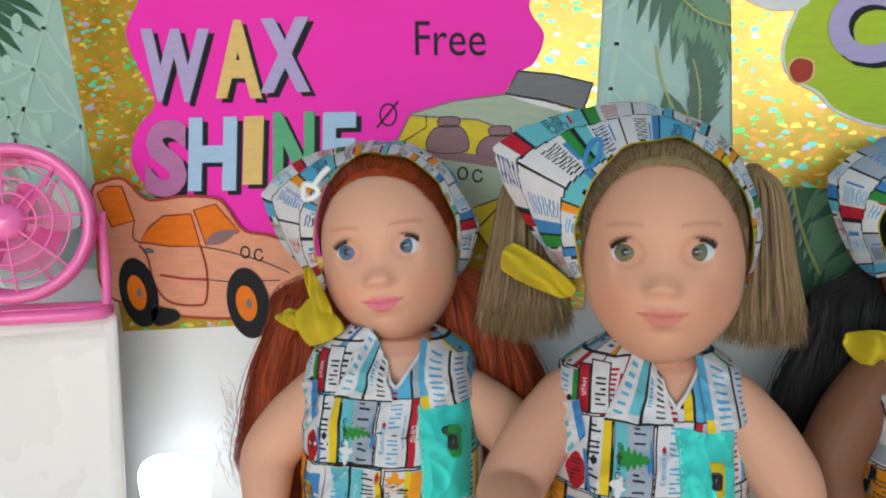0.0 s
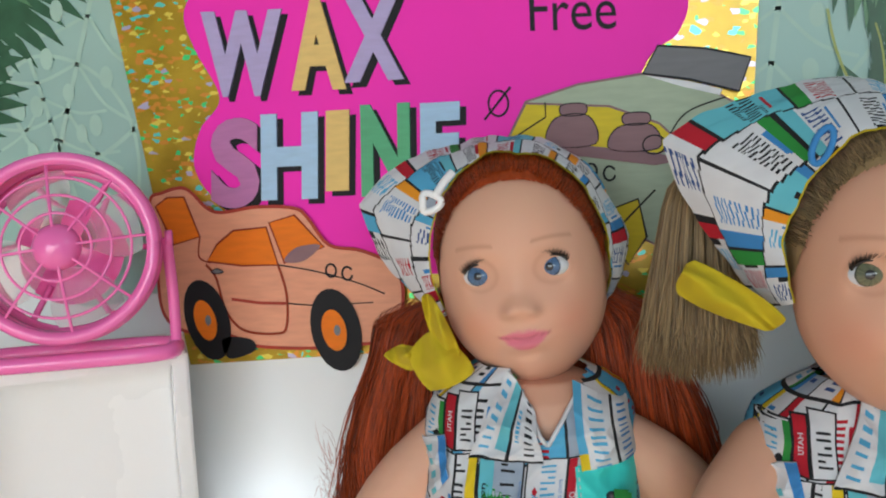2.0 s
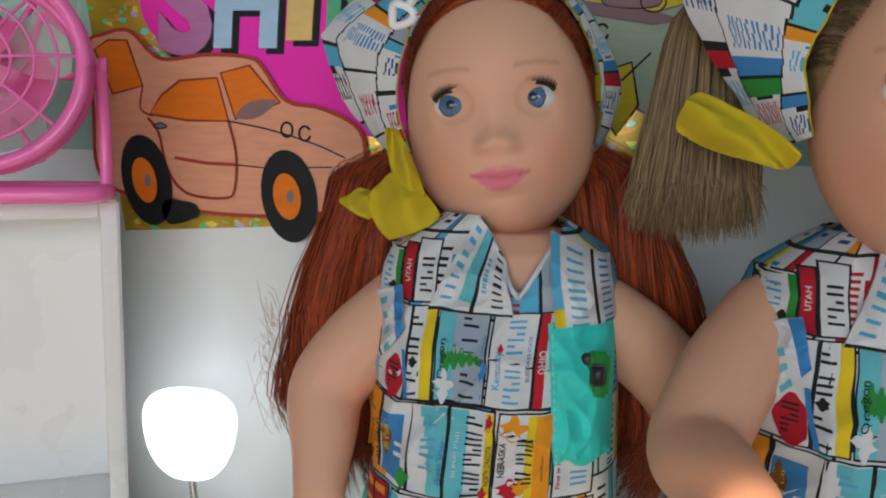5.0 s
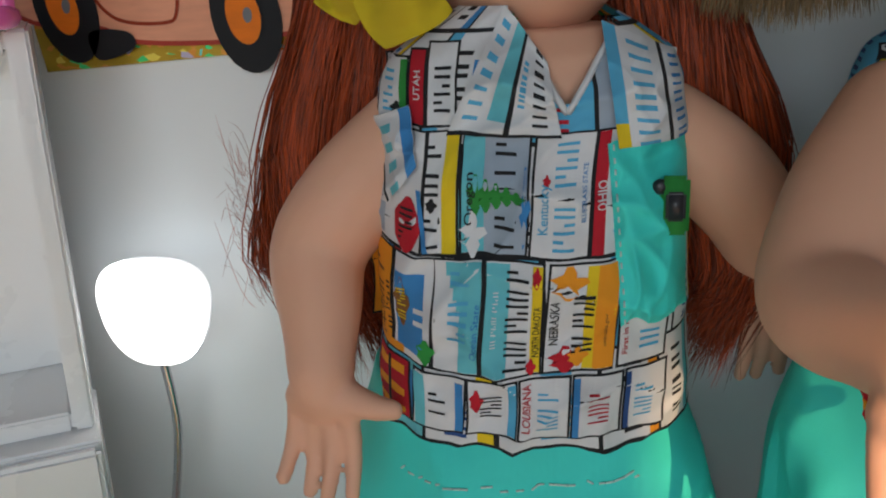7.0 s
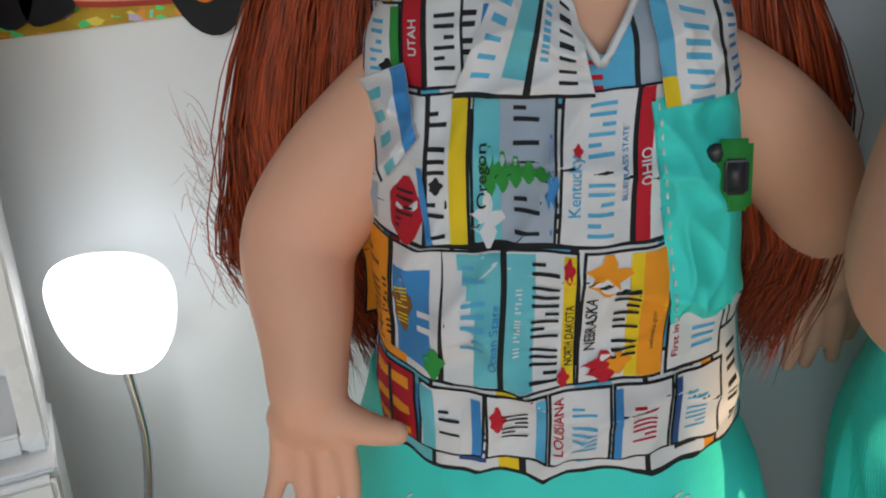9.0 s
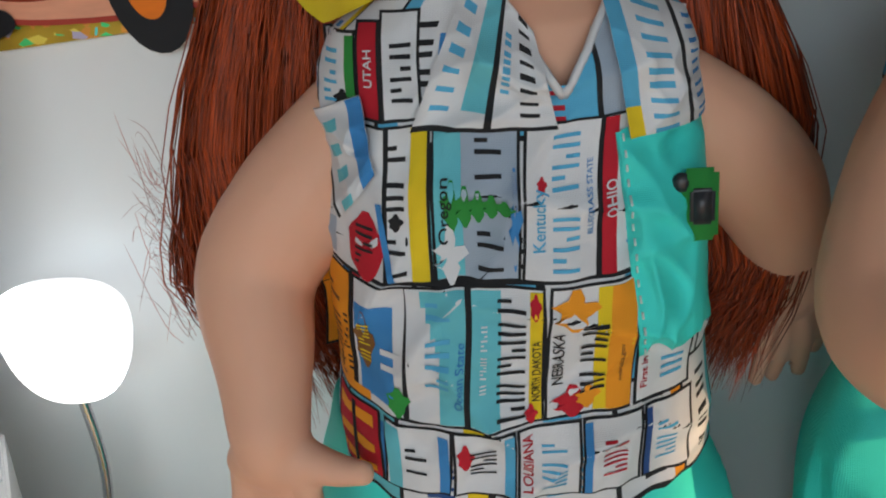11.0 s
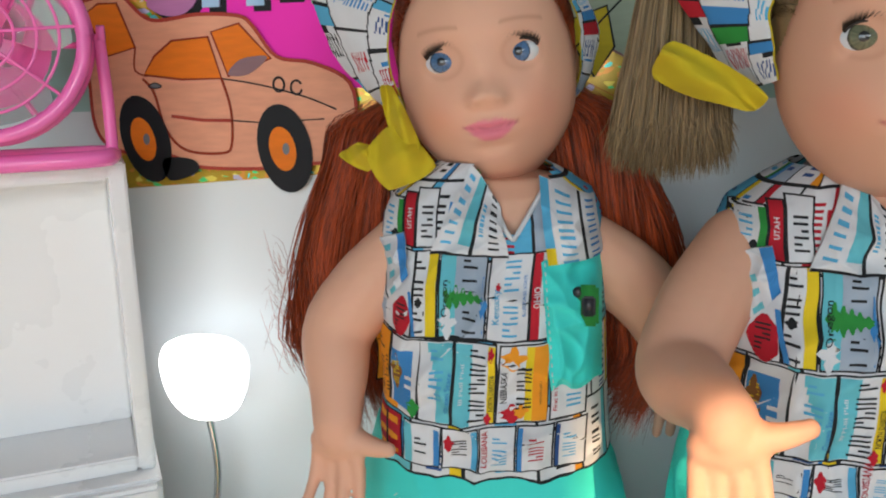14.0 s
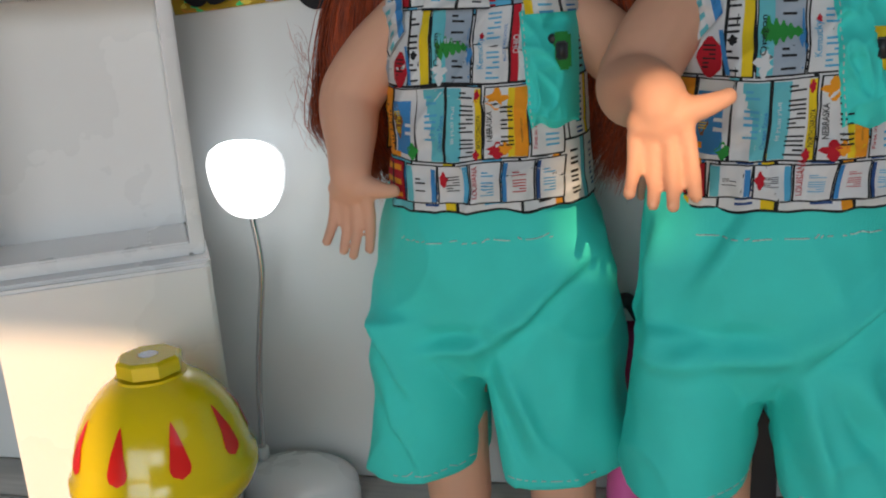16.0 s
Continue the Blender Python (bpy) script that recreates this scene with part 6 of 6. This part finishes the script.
ring = [(-0.0505 + 0.0038 * math.cos(q) + 0.0012 * math.cos(2 * q), 0.5030 + 0.001 * math.cos(q), 0.4290 + 0.0040 * math.sin(q)) for q in np.linspace(0, 2 * math.pi, 25)]
b.tube(ring, 0.0016, WHITE, 8, False)
b.tube(spline([(-0.0475, 0.503, 0.432), (-0.0440, 0.505, 0.4375), (-0.0405, 0.507, 0.4415)]), 0.0018, WHITE, 8)
b.make("clasp", clip)

# second doll, ash-blond bunches, one hand held out
doll("doll", "doll with ash-blond bunches, hazel eyes and one hand held out", *D2, (0.70, 0.38, 0.255), (0.66, 0.24, 0.20), (0.16, 0.17, 0.10), HAIR_BLOND,
     [((0.084, 0.500, 0.323), (0.0590, 0.462, 0.286), (0.0685, 0.418, 0.286), (0.06, -0.32, -1), (1, -0.15, 0.25)),
      ((0.165, 0.500, 0.323), (0.1910, 0.488, 0.284), (0.1890, 0.468, 0.248), (0.02, -0.10, -1), (-0.85, -0.25, -0.15))],
     H2, 0.5, -3.0, {"kind": "none", "seed": 8, "bunches": (((0.066, 0.531, 0.440), 0.024, 0.094, 3200, -1), ((0.1745, 0.508, 0.438), 0.019, 0.090, 2600, 1))})
shirt(*D2, 5, "sleeveless doll blouse printed with licence plates, bunched at the waist", (0.0110, 0.0390), (0.0290, 0.2960, INK["y"]), 0.2315)
shorts(D2[0] - 0.003, D2[1], 6, "knee-long teal cotton doll shorts, creased", 1.10, 0.084, 0.013, (
    (0.004, 0.166, 0.058, 0.200, 0.0060, 0.0052), (-0.002, 0.162, -0.046, 0.160, 0.0050, 0.0045), (0.006, 0.152, 0.018, 0.100, 0.0050, 0.0045),
    (-0.046, 0.206, -0.050, 0.165, 0.0045, 0.0034), (-0.010, 0.220, -0.030, 0.190, 0.0045, 0.0026), (0.030, 0.150, 0.050, 0.110, 0.0050, 0.0036)))
scarf(H2, 0.5, -3.0, 4, "printed doll head scarf with yellow lining, on blond hair",
      (-112, -96, -80, -67, -53, -36, 0, 51, 90, 118), (1.25, 1.50, 1.92, 2.38, 1.96, 1.62, 1.27, 1.18, 1.14, 1.0),
      [((0.048, 0.504, 0.388), (0.056, 0.499, 0.406), (0.092, 0.487, 0.381), (0.084, 0.487, 0.374))])
clip = thing("hair_clip", (0.098, 0.462, 0.446), "small blue plastic hair clip on the scarf", "hair clip")
b = Build()
b.tube([(0.0985 + 0.0030 * math.cos(q) + 0.002 * math.sin(q), 0.4600, 0.4460 + 0.0062 * math.sin(q)) for q in np.linspace(0, 2 * math.pi, 25)], 0.0012, INK["b"], 8, False)
b.make("clasp", clip)

# third doll, dark hair
doll("doll", "doll with brown vinyl skin and long black hair", *D3, (0.20, 0.085, 0.045), (0.30, 0.06, 0.06), (0.05, 0.03, 0.02), HAIR_BLACK,
     [((0.240, 0.538, 0.327), (0.2165, 0.526, 0.284), (0.2210, 0.505, 0.248), (-0.02, -0.10, -1), (0.85, -0.25, -0.15)),
      ((0.330, 0.541, 0.327), (0.3500, 0.534, 0.284), (0.3480, 0.518, 0.248), (0.02, -0.10, -1), (-0.85, -0.25, -0.15))],
     H3, 0.0, 0.0, {"kind": "long", "seed": 12, "count": 2400, "left": -0.086, "right": 0.084, "fly": 0.084})
shirt(*D3, 7, "sleeveless doll blouse printed with licence plates on the brown doll", (0.0230, 0.0475), (0.0415, 0.3000, INK["r"]))
shorts(*D3, 8, "knee-long teal cotton doll shorts of the brown doll")
scarf(H3, 0.0, 0.0, 9, "printed doll head scarf on black hair",
      (-118, -82, -71, -47, 0, 90, 122), (1.15, 1.55, 1.70, 1.33, 1.08, 1.16, 1.0),
      [((0.222, 0.538, 0.352), (0.245, 0.530, 0.356), (0.250, 0.526, 0.338), (0.230, 0.532, 0.336))])

# ---- grey plank floor, laid along the wall ----
mesh_cache = {}
for r in range(12):
    for k in range(5):
        y1 = WALL_Y - 0.001 - r * 0.052
        x0 = -1.0 + k * 0.42 + (r % 3) * 0.13
        if r not in mesh_cache:
            bb = Build()
            bb.box((0, -0.0505, -0.004), (0.4185, 0, 0.0), PLANK, 0.0012)
            me = bb.make("blank")
            mesh_cache[r] = me.data
            bpy.data.objects.remove(me)
        ob = new("plank", mesh_cache[0])
        ob.parent = floor
        ob.location = (x0, y1, 0.0)
